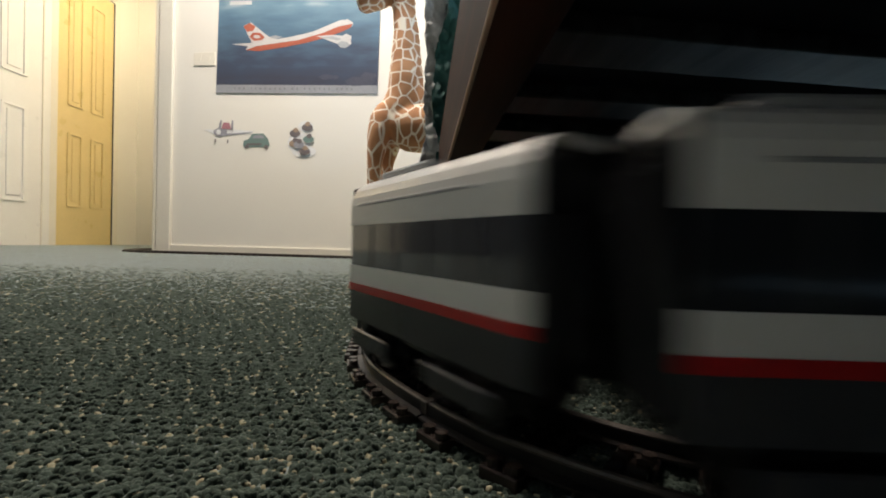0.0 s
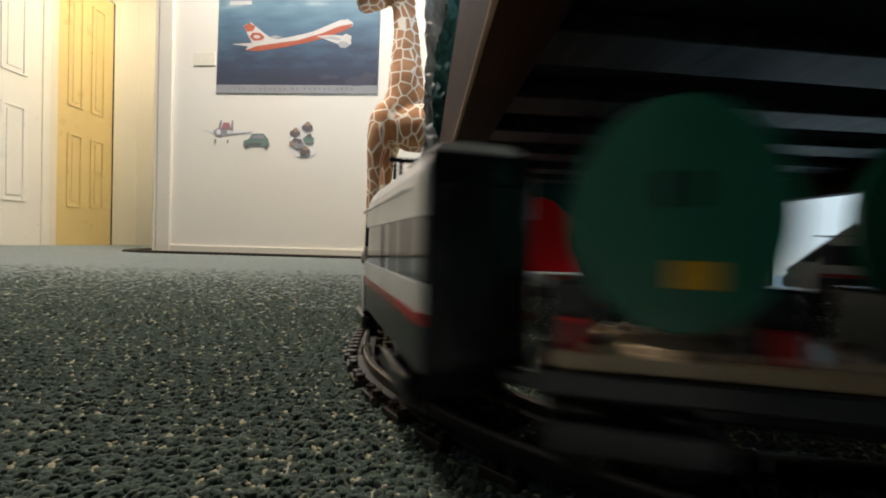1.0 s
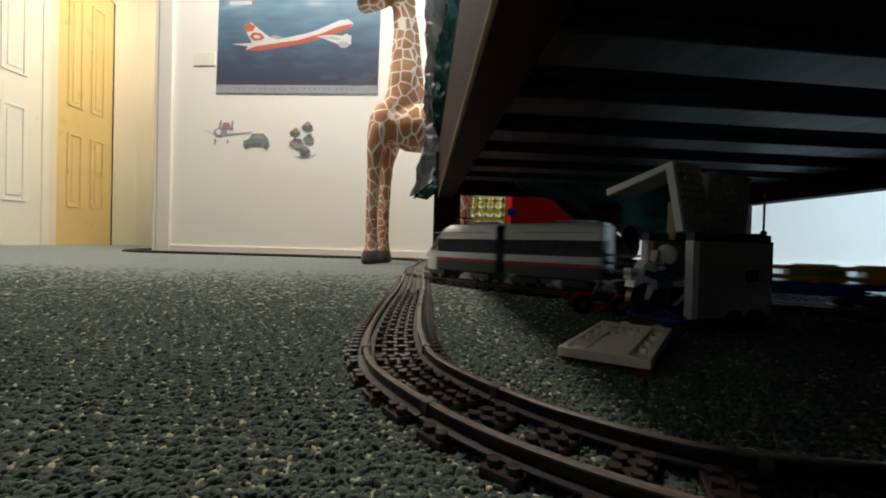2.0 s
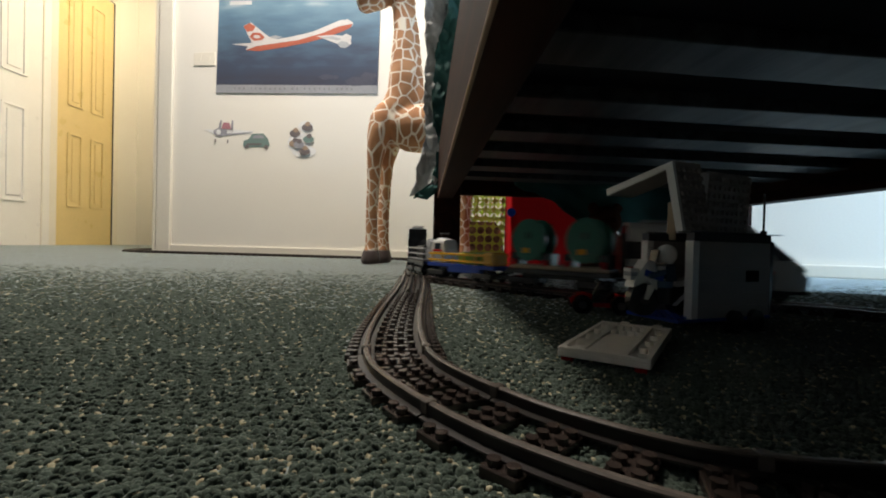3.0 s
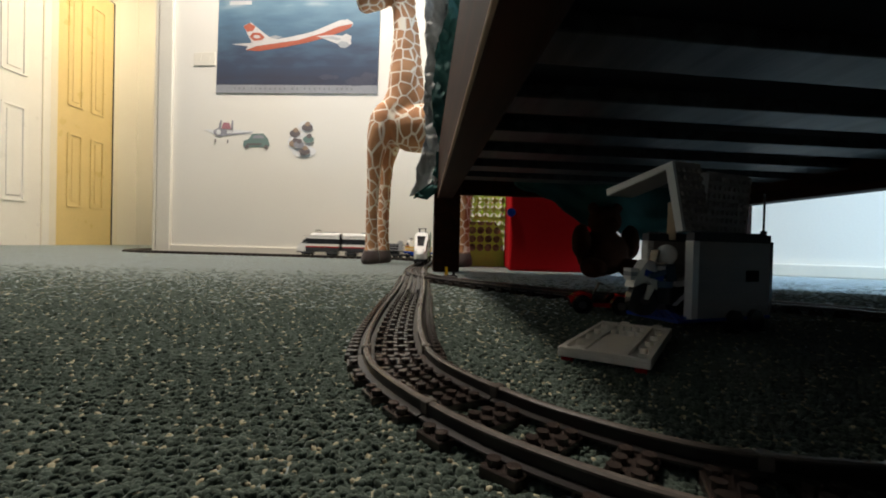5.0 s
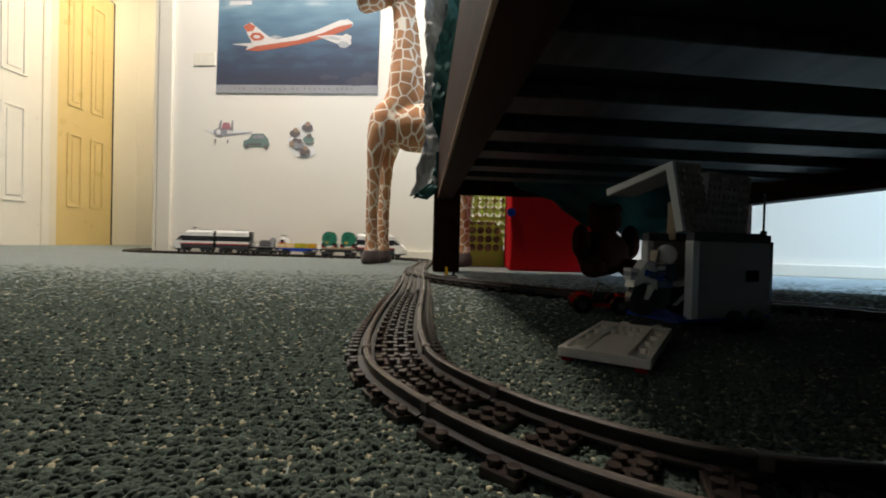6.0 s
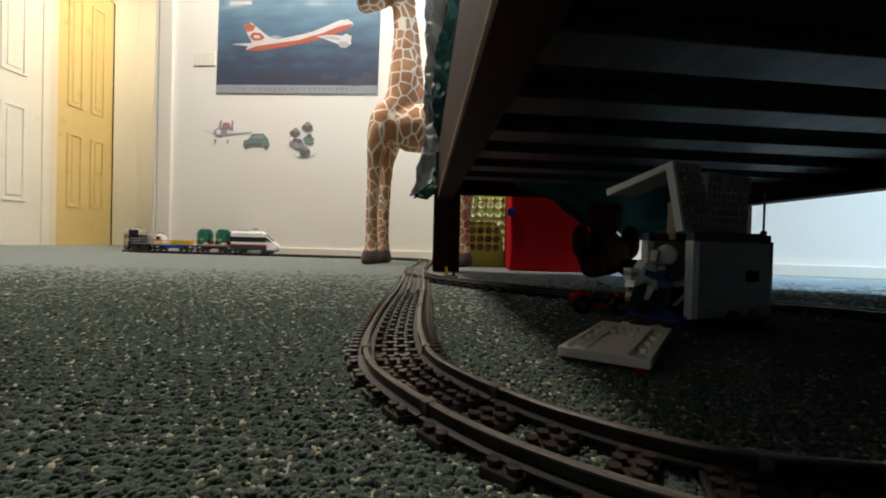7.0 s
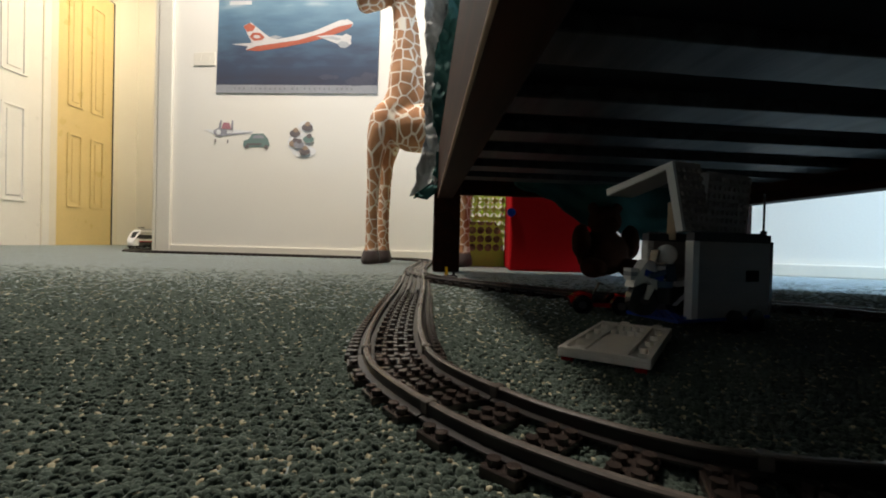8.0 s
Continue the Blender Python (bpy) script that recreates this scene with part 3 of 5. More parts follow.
def truck_wagon():
    length = 0.190
    car = flat_bed("low_wagon", length, P_BLUE, "blue low wagon carrying yellow and lime parts")
    bm = bmesh.new()
    rbox(bm, -0.015, 0, 0.0185, 0.090, 0.0475, 0.012, 0.001, 1)
    part("well", bm, P_BLUE, car)
    for sy in (-1, 1):
        for i in range(6):
            bm = bmesh.new()
            rbox(bm, -0.080 + i * 0.032, sy * 0.0225, 0.0345, 0.003, 0.003, 0.017, 0.0006, 1)
            part("side_post", bm, P_YELLOW, car)
        for z in (0.0315, 0.0425):
            bm = bmesh.new()
            rbox(bm, 0, sy * 0.0228, z, length - 0.008, 0.0026, 0.004, 0.0006, 1)
            part("side_rail", bm, P_YELLOW, car)
    bm = bmesh.new()
    rbox(bm, -0.02, 0, 0.036, 0.060, 0.030, 0.018, 0.002, 1)
    for i in range(6):
        for j in range(3):
            cyl(bm, (-0.04 + i * 0.008, -0.008 + j * 0.008, 0.046), 0.0024, 0.0018, seg=9)
    part("lime_block", bm, P_LIME, car, "lime green brick load")
    bm = bmesh.new()
    rbox(bm, -0.078, 0, 0.037, 0.026, 0.042, 0.020, 0.002, 1)
    part("end_block", bm, P_YELLOW, car)
    # white cab at the leading end
    bm = bmesh.new()
    loft(bm, [[Vector((x, y, z)) for y, z in cross(0.019, 0.028, top, 0.008)] for x, top in ((0.045, 0.050), (0.050, 0.066), (0.070, 0.070), (0.084, 0.066), (0.090, 0.052))])
    cab = part("cab", bm, P_WHITE, car, "rounded white cab", smooth=False)
    for sy in (-1, 1):
        bm = bmesh.new()
        rbox(bm, 0.068, sy * 0.0192, 0.055, 0.020, 0.001, 0.011, 0.0003, 1)
        part("cab_window", bm, P_GLASS, cab)
    for sy in (-1, 1):
        for nm, z, mt in (("red_band", 0.0475, P_RED), ("green_band", 0.0435, P_GREEN)):
            bm = bmesh.new()
            rbox(bm, 0.0675, sy * 0.0193, z, 0.034, 0.0010, 0.0036, 0.0003, 1)
            part(nm, bm, mt, cab)
    bm = bmesh.new()
    for sx in (-0.01, 0.01):
        cyl(bm, (0.068 + sx, 0, 0.073), 0.0012, 0.010, seg=6)
    rbox(bm, 0.068, 0, 0.078, 0.030, 0.004, 0.002, 0.0005, 1)
    part("roof_rack", bm, P_BLACK, cab)
    return car


def reel_wagon():
    length = 0.174
    car = flat_bed("reel_wagon", length, P_DARK, "dark flat wagon carrying two green cable reels")
    bm = bmesh.new()
    rbox(bm, 0, 0, 0.0295, length - 0.012, 0.044, 0.005, 0.0008, 1)
    for i in range(18):
        for sy in (-1, 1):
            cyl(bm, (-0.068 + i * 0.008, sy * 0.018, 0.0328), 0.0024, 0.0018, seg=8)
    part("planking", bm, P_TAN, car, "tan deck plate")
    for x in (-0.046, 0.047):
        bm = bmesh.new()
        cyl(bm, (x, 0, 0.068), 0.016, 0.036, "Y", 24)
        reel = part("reel_core", bm, P_BLACK, car, "black cable drum")
        for sy in (-1, 1):
            bm = bmesh.new()
            cyl(bm, (x, sy * 0.0205, 0.068), 0.0298, 0.004, "Y", 36)
            cyl(bm, (x, sy * 0.0228, 0.068), 0.0225, 0.0012, "Y", 32)
            part("reel_flange", bm, P_GREEN, reel)
            for dx in (-0.004, 0.004):
                bm = bmesh.new()
                rbox(bm, x + dx, sy * 0.0237, 0.074, 0.003, 0.001, 0.009, 0.0004, 1)
                part("reel_slot", bm, P_BLACK, reel)
            bm = bmesh.new()
            rbox(bm, x + 0.004, sy * 0.0237, 0.053, 0.012, 0.001, 0.007, 0.0004, 1)
            part("reel_mark", bm, P_YELLOW, reel)
    for x in (-0.074, -0.018, 0.018, 0.074):
        bm = bmesh.new()
        rbox(bm, x, 0, 0.040, 0.016, 0.030, 0.020, 0.001, 1)
        part("chock", bm, P_BLACK, car)
        for sy in (-1, 1):
            bm = bmesh.new()
            rbox(bm, x, sy * 0.019, 0.036, 0.006, 0.006, 0.009, 0.001, 1)
            part("lamp_block", bm, P_RED, car)
    return car


CARS = [(passenger_car("lead_carriage", 0.215, True, "white nose carriage with dark windows and red stripe"), 0.215, 0),
        (passenger_car("middle_carriage", 0.165, False, "white passenger carriage with dark windows and red stripe"), 0.165, 0),
        (fence_wagon(), 0.125, 0), (truck_wagon(), 0.190, 0), (reel_wagon(), 0.174, 0),
        (passenger_car("tail_carriage", 0.232, True, "white trailing nose carriage with red stripe"), 0.232, 180)]
for _car, _l, _t in CARS:
    _car.scale = (1.0, 0.94, 1.15)


# ---- bed ----
def build_bed():
    bed = tagged(empty("bed", pose(0.021, 0.30, 0, 0, 0, 2.4)), "dark stained wooden bed with slatted base", "bed")
    # local: left rail along y at x = 0
    for x in (0.022, 0.878):
        bm = bmesh.new()
        rbox(bm, x, 0.05, 0.285, 0.044, 1.90, 0.15, 0.004)
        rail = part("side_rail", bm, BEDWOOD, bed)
        if x < 0.1:
            # pale strip: worn edge, with its gloss highlight put into the colour
            bm = bmesh.new()
            rbox(bm, x - 0.0212, 0.05, 0.2112, 0.0040, 1.90, 0.0030, 0.0008, 1)
            part("worn_lit_edge", bm, WORN_LIT, rail, "pale worn edge with its highlight painted in")
    for y in (-0.93, 1.0):
        bm = bmesh.new()
        rbox(bm, 0.45, y, 0.29, 0.80, 0.03, 0.13, 0.004)
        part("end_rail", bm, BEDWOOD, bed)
        for x in (0.020, 0.878):
            bm = bmesh.new()
            rbox(bm, x + 0.009, y, 0.26, 0.076, 0.076, 0.52, 0.006)
            part("leg", bm, BEDWOOD, bed)
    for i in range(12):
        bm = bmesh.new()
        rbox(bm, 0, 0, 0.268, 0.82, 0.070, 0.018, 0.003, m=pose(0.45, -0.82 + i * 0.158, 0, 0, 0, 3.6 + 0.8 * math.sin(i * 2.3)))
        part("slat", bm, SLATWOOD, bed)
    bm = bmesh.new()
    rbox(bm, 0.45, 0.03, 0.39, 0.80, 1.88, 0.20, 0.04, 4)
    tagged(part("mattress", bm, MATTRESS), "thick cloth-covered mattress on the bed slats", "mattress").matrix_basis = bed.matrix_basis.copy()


build_bed()


def swag(name, x0, y0, x1, y1, z0, z1, folds, depth, material, label, seed, ragged=0.03, flare=0.0, taper=1.0, fall=0.0):
    """A hanging cloth between two floor points, with vertical folds and an uneven hem."""
    bm = bmesh.new()
    nu, nv = 60, 26
    a, b = Vector((x0, y0, 0)), Vector((x1, y1, 0))
    d = (b - a).normalized()
    n = Vector((d.y, -d.x, 0))
    grid = []
    for j in range(nv + 1):
        row = []
        for i in range(nu + 1):
            u, v = i / nu, j / nv
            hem = z0 - min(0.15, fall * u) + ragged * (noise.noise((u * 5, seed, 0)) + 0.5 * noise.noise((u * 13, seed, 3)))
            z = z1 + (hem - z1) * v
            w = math.sin(u * folds * 2 * math.pi + 2.2 * noise.noise((u * 2, v * 2, seed))) * depth * (0.35 + 0.65 * v)
            w += depth * 0.9 * noise.noise((u * 4, v * 7, seed + 5)) + depth * 0.8 * noise.noise((u * 9, v * 20, seed)) + 1.2 * depth * noise.noise((u * 1.5, v * 9, seed + 11))
            k = max(0.0, (v - 0.80) / 0.20)
            uu = 0.5 + (u - 0.5) * (taper + (1 - taper) * min(1.0, v * 1.3))
            row.append(bm.verts.new(a + (b - a) * uu + n * w + Vector((-flare * k * k * (3 - 2 * k), 0, z))))
        grid.append(row)
    for r0, r1 in zip(grid, grid[1:]):
        for i in range(nu):
            bm.faces.new((r0[i], r0[i + 1], r1[i + 1], r1[i]))
    bmesh.ops.recalc_face_normals(bm, faces=bm.faces[:])
    bmesh.ops.solidify(bm, geom=bm.faces[:], thickness=0.002)
    ob = part(name, bm, material, smooth=True)
    return tagged(ob, label, "bedding")


def drape(name, rows, y0, material, seed, parent=None, fold=0.020):
    """Crumpled cloth hanging between two uneven edges, given as (height, edge, edge)."""
    bm = bmesh.new()
    nu, nv = 34, 110
    rows = sorted(rows)
    zs = [r[0] for r in rows]
    grid = []
    for j in range(nv + 1):
        z = zs[0] + (zs[-1] - zs[0]) * j / nv
        xl, xr = np.interp(z, zs, [r[1] for r in rows]), np.interp(z, zs, [r[2] for r in rows])
        xl += 0.007 * noise.noise((z * 22, seed, 1)) + 0.004 * noise.noise((z * 60, seed, 2))
        xr += 0.007 * noise.noise((z * 22, seed, 5)) + 0.004 * noise.noise((z * 60, seed, 6))
        row = []
        for i in range(nu + 1):
            x = xl + (xr - xl) * i / nu
            a, b = x * 0.8 + z * 0.35, z * 0.9 - x * 0.4
            crease = abs(noise.noise((a * 22, b * 11, seed))) + 0.5 * abs(noise.noise((a * 47, b * 30, seed + 3))) + 0.22 * abs(noise.noise((a * 110, b * 90, seed + 7)))
            row.append(bm.verts.new((x, y0 + fold * (0.5 - 1.6 * crease), z + 0.006 * noise.noise((x * 30, z * 8, seed)))))
        grid.append(row)
    for r0, r1 in zip(grid, grid[1:]):
        for i in range(nu):
            bm.faces.new((r0[i], r0[i + 1], r1[i + 1], r1[i]))
    bmesh.ops.recalc_face_normals(bm, faces=bm.faces[:])
    bmesh.ops.solidify(bm, geom=bm.faces[:], thickness=0.0025)
    return part(name, bm, material, parent, smooth=True)


QUILT = tagged(drape("quilt", [(0.82, -0.070, 0.012), (0.72, -0.068, 0.008), (0.65, -0.062, -0.025), (0.50, -0.064, -0.036), (0.40, -0.060, -0.030), (0.355, -0.064, -0.014), (0.30, -0.074, -0.010), (0.250, -0.088, -0.024), (0.215, -0.098, -0.052)], 1.262, SHEET_PALE, 7),
               "crumpled grey quilt with teal lining hanging off the bed corner", "bedding")
drape("lining", [(0.82, 0.000, 0.050), (0.72, -0.004, 0.050), (0.65, -0.030, 0.050), (0.50, -0.042, 0.045), (0.42, -0.036, 0.030), (0.365, -0.026, -0.004), (0.30, -0.026, -0.006), (0.255, -0.040, -0.010), (0.225, -0.072, -0.020), (0.205, -0.090, -0.046)], 1.248, SHEET, 12, QUILT)
swag("bed_sheet", 0.20, 1.275, 0.86, 1.275, 0.255, 0.5, 3, 0.014, SHEET, "teal sheet sagging at the bed's foot end", 4, 0.035, fall=0.30)
# two unseen cloths, added to keep light out from under the bed
swag("shade_cloth", 0.925, 0.86, 0.985, -0.62, 0.022, 0.50, 5, 0.010, SHEET, "unseen teal cloth added to block light beside the bed", 12, 0.01)
swag("shade_cloth", 0.90, -0.70, 0.03, -0.72, 0.02, 0.50, 5, 0.010, SHEET, "unseen teal cloth added to block light at the bed's head", 14, 0.01)


def build_duvet():
    bm = bmesh.new()
    bmesh.ops.create_grid(bm, x_segments=44, y_segments=80, size=0.5)
    for v in bm.verts:
        x, y = v.co.x, v.co.y
        edge = max(0.0, 1 - (2 * abs(x)) ** 6) * max(0.0, 1 - (2 * abs(y)) ** 10)
        z = 0.50 + 0.26 * edge ** 0.5 + 0.03 * noise.noise((x * 5, y * 9, 1)) * edge
        v.co = Vector((0.45 + x * 0.86, 0.06 + y * 1.86, z))
    bmesh.ops.solidify(bm, geom=bm.faces[:], thickness=-0.01)
    ob = part("duvet", bm, SHEET_PALE, smooth=True)
    ob.matrix_basis = pose(0.021, 0.30, 0, 0, 0, 2.4)
    tagged(ob, "thick grey duvet heaped on the mattress", "bedding")


build_duvet()


# ---- doors on the west wall ----
def panel_door(name, y0, y1, paint, label, rows):
    """A moulded panel door on the west wall's face, between y0 and y1."""
    w = y1 - y0
    d = tagged(empty(name, Matrix.Translation((-2.85, y0, 0)) @ pose(0, 0, 0, 0, 0, 90)), label, "door", kind="structure")
    bm = bmesh.new()
    rbox(bm, w / 2, -0.006, 1.02, w, 0.012, 2.04, 0.002, 1)
    leaf = part("leaf", bm, paint, d)
    st = 0.13 * w / 0.7
    pw = (w - 3 * st) / 2
    for z0, z1 in rows:
        for k in range(2):
            x = st + k * (pw + st)
            bm = bmesh.new()
            for (ax, az, sx, sz) in ((x + pw / 2, z0, pw, 0.014), (x + pw / 2, z1, pw, 0.014), (x, (z0 + z1) / 2, 0.014, z1 - z0), (x + pw, (z0 + z1) / 2, 0.014, z1 - z0)):
                rbox(bm, ax, -0.015, az, sx + 0.014, 0.014, sz + 0.001, 0.003, 2)
            part("moulding", bm, paint, leaf)
            bm = bmesh.new()
            rbox(bm, x + pw / 2, -0.0145, (z0 + z1) / 2, pw - 0.06, 0.009, z1 - z0 - 0.06, 0.0028, 1)
            part("raised_panel", bm, paint, leaf)
    for x, sx in ((-0.032, 0.06), (w + 0.032, 0.06)):
        bm = bmesh.new()
        rbox(bm, x, -0.010, 1.045, sx, 0.020, 2.09, 0.004)
        part("architrave", bm, TRIM if paint is YELLOW_GLOSS else WHITE_GLOSS, d)
    # solid strip; dark colour on the yellow door stands in for the gap's shade
    bm = bmesh.new()
    rbox(bm, w + 0.0005, -0.012, 1.02, 0.006, 0.018, 2.04, 0.001, 1)
    part("door_gap_strip", bm, P_DARK if paint is YELLOW_GLOSS else TRIM, d)
    bm = bmesh.new()
    rbox(bm, w / 2, -0.010, 2.08, w, 0.020, 0.06, 0.004)
    part("architrave", bm, TRIM, d)
    return d


panel_door("door_1", 3.24, 3.78, YELLOW_GLOSS, "closed yellow four-panel hall door", ((0.30, 0.84), (1.06, 1.90)))
panel_door("door_2", 2.42, 3.12, WHITE_GLOSS, "closed white four-panel door", ((0.30, 0.92), (1.14, 1.90)))


# ---- on the north wall ----
def wall_thing(name, x, z, out, label, category):
    return tagged(empty(name, on_north(x, z, out)), label, category)


def build_poster():
    x0, z0 = -1.158, 0.810
    w, h = 0.826, 0.62
    p = wall_thing("poster", x0, z0, 0.004, "large poster of a red and white airliner over sea", "poster")
    p.matrix_basis = p.matrix_basis @ pose(0, 0, 0, 0, 0.9, 0)  # it hangs a little crooked
    bm = bmesh.new()
    rbox(bm, w / 2, 0, h / 2 + 0.02, w, 0.002, h - 0.04, 0.0005, 1)
    part("print", bm, SEA, p)
    bm = bmesh.new()
    rbox(bm, w / 2, -0.0003, 0.02, w, 0.002, 0.04, 0.0005, 1)
    part("caption_strip", bm, surface("poster_grey", (0.30, 0.31, 0.33), 0.35), p)
    ink = surface("poster_ink", (0.22, 0.22, 0.235), 0.4)
    rng = random.Random(3)
    x = 0.10
    while x < w - 0.11:
        lw = rng.uniform(0.007, 0.010)
        bm = bmesh.new()
        rbox(bm, x, -0.002, 0.022, lw, 0.001, 0.010, 0.0002, 1)
        part("caption_bar", bm, ink, p)
        x += lw + 0.016 + (0.014 if rng.random() < 0.15 else 0)
    pw = surface("print_white", (0.54, 0.53, 0.52), 0.35)
    pr = surface("print_red", (0.38, 0.11, 0.07), 0.35)
    pg = surface("print_grey", (0.34, 0.36, 0.38), 0.35)

    def flat(name, pts, mt, lift, label=""):
        bm = bmesh.new()
        prism(bm, [(a / 346, b / 373) for a, b in pts], 0.0006, Matrix.Translation((0, -0.0007 - lift * 0.35, 0)) @ pose(0, 0, 0, 90, 0, 0))
        part(name, bm, mt, p, label)

    # printed airliner: fuselage, belly, tail, wings, engines (in 1/346 m along and 1/373 m up)
    flat("printed_wing", [(82, 100), (104, 106), (118, 103), (100, 98)], pg, 0.0004)
    flat("printed_fuselage", [(52, 80), (60, 92), (86, 98), (108, 99), (136, 104), (170, 112), (200, 125), (216, 132), (230, 134), (240, 128), (238, 121), (222, 113), (196, 102), (160, 92), (120, 84), (76, 78)], pw, 0.0008, "white airliner body")
    flat("printed_belly", [(52, 79), (70, 86), (96, 90), (145, 97), (186, 109), (215, 121), (239, 126), (237, 120), (224, 113), (196, 102), (160, 92), (120, 84), (76, 77)], pr, 0.0014, "red airliner belly")
    flat("printed_tail", [(47, 124), (60, 130), (78, 115), (96, 101), (108, 99), (64, 90), (56, 105)], pw, 0.0014)
    flat("printed_tail_red", [(46, 123), (58, 129), (68, 122), (64, 114), (53, 113)], pr, 0.0020)
    flat("printed_tail_mark", [(58, 104), (64, 111), (76, 111), (86, 103), (80, 97), (66, 96)], pr, 0.0020)
    flat("printed_tail_mark", [(64, 103), (68, 107), (75, 106), (78, 102), (71, 100)], pw, 0.0026)
    flat("printed_tailplane", [(26, 90), (58, 86), (86, 88), (62, 92)], pw, 0.0020)
    flat("printed_wing", [(178, 104), (205, 106), (226, 104), (237, 96), (238, 89), (228, 84), (214, 90), (196, 97)], pw, 0.0020)
    flat("printed_wing_edge", [(182, 102), (205, 104), (222, 98), (214, 96)], pg, 0.0026)
    flat("printed_engine", [(214, 90), (220, 95), (231, 93), (236, 87), (228, 82), (219, 83)], pg, 0.0030)
    flat("printed_engine", [(222, 103), (228, 108), (238, 104), (238, 97), (230, 96)], pw, 0.0030)
    # printed clouds low on the sheet and a title bar near the top
    for cx, cz, rx, rz in ((255, 22, 26, 8), (270, 32, 14, 6), (200, 30, 18, 4)):
        flat("printed_cloud", [(cx + rx * math.cos(k * 0.52), cz + rz * math.sin(k * 0.52) + 1.5 * math.sin(k * 2.1)) for k in range(12)], surface("print_cloud", (0.085, 0.09, 0.12), 0.35), 0.0004)
    flat("title_bar", [(20, 163), (60, 163), (60, 170), (20, 170)], pw, 0.0004)


build_poster()


def build_stickers():
    white, grey = surface("sticker_white", (0.74, 0.74, 0.73), 0.4), surface("sticker_grey", (0.30, 0.30, 0.33), 0.4)
    red, green, dark = surface("sticker_red", (0.42, 0.20, 0.23), 0.4), surface("sticker_green", (0.17, 0.25, 0.23), 0.4), surface("sticker_dark", (0.17, 0.15, 0.15), 0.4)
    tan = surface("sticker_tan", (0.36, 0.27, 0.20), 0.4)

    def sticker(x, z, w, label, shapes, tall=1.0):
        st = wall_thing("wall_sticker", x, z, 0.001, label, "sticker")
        st["group"] = "wall stickers"
        for k, (nm, mt, pts) in enumerate(shapes):
            bm = bmesh.new()
            prism(bm, [(a * w, b * w * tall) for a, b in pts], 0.0005, Matrix.Translation((0, -0.0006 * k, 0)) @ pose(0, 0, 0, 90, 0, 0))
            part(nm, bm, mt, st)

    def blob(cx, cy, rx, ry, n=14):
        return [(cx + rx * math.cos(2 * math.pi * i / n), cy + ry * math.sin(2 * math.pi * i / n)) for i in range(n)]

    sticker(-1.222, 0.539, 0.265, "small propeller plane wall sticker", [
        ("wing", white, [(0.0, 0.33), (0.3, 0.20), (0.98, 0.26), (0.98, 0.30), (0.45, 0.34), (0.25, 0.33)]),
        ("stripe", grey, [(0.30, 0.20), (0.98, 0.27), (0.98, 0.285), (0.45, 0.25)]),
        ("engine", grey, blob(0.34, 0.28, 0.14, 0.08)), ("tail", red, [(0.36, 0.34), (0.40, 0.46), (0.52, 0.46), (0.56, 0.33)]),
        ("tail", grey, [(0.30, 0.36), (0.34, 0.50), (0.37, 0.50), (0.36, 0.36)]), ("tail", grey, [(0.55, 0.34), (0.57, 0.50), (0.60, 0.50), (0.60, 0.33)]),
        ("nose", white, blob(0.31, 0.28, 0.05, 0.05)),
        ("wheel", dark, blob(0.25, 0.12, 0.016, 0.035)), ("wheel", dark, blob(0.50, 0.10, 0.016, 0.035))])
    sticker(-1.015, 0.530, 0.145, "small green car wall sticker", [
        ("body", green, [(0.02, 0.12), (0.04, 0.36), (0.22, 0.44), (0.34, 0.66), (0.74, 0.68), (0.92, 0.44), (0.98, 0.14), (0.9, 0.08), (0.1, 0.06)]),
        ("screen", grey, [(0.34, 0.46), (0.42, 0.60), (0.70, 0.61), (0.80, 0.46)]), ("grille", dark, [(0.16, 0.16), (0.16, 0.24), (0.7, 0.25), (0.7, 0.17)]),
        ("wheel", dark, blob(0.16, 0.09, 0.08, 0.08)), ("wheel", dark, blob(0.86, 0.09, 0.08, 0.08))], 0.78)
    grp = [("backing", white, blob(0.44, 0.50, 0.40, 0.34)), ("backing", white, blob(0.66, 1.02, 0.26, 0.20)), ("backing", white, blob(0.62, 0.20, 0.42, 0.20))]
    for cx, cy, c in ((0.30, 0.80, dark), (0.72, 1.0, dark), (0.30, 0.46, tan), (0.78, 0.60, green), (0.66, 0.20, dark), (0.46, 0.42, grey)):
        grp += [("figure", c, blob(cx, cy, 0.19, 0.12)), ("figure_top", tan if c is dark else dark, blob(cx + 0.02, cy + 0.11, 0.09, 0.08))]
    sticker(-0.788, 0.488, 0.148, "cluster of small vehicle wall stickers", grp)
    sw = wall_thing("light_switch", -1.222, 0.980, 0.004, "cream plastic light switch plate", "switch")
    bm = bmesh.new()
    rbox(bm, 0, 0.002, 0, 0.112, 0.006, 0.066, 0.002, 2)
    plate = part("plate", bm, TRIM, sw)
    for dx in (-0.025, 0.025):
        bm = bmesh.new()
        rbox(bm, dx, -0.0004, 0, 0.014, 0.003, 0.024, 0.001, 2)
        part("rocker", bm, TRIM, plate)


build_stickers()


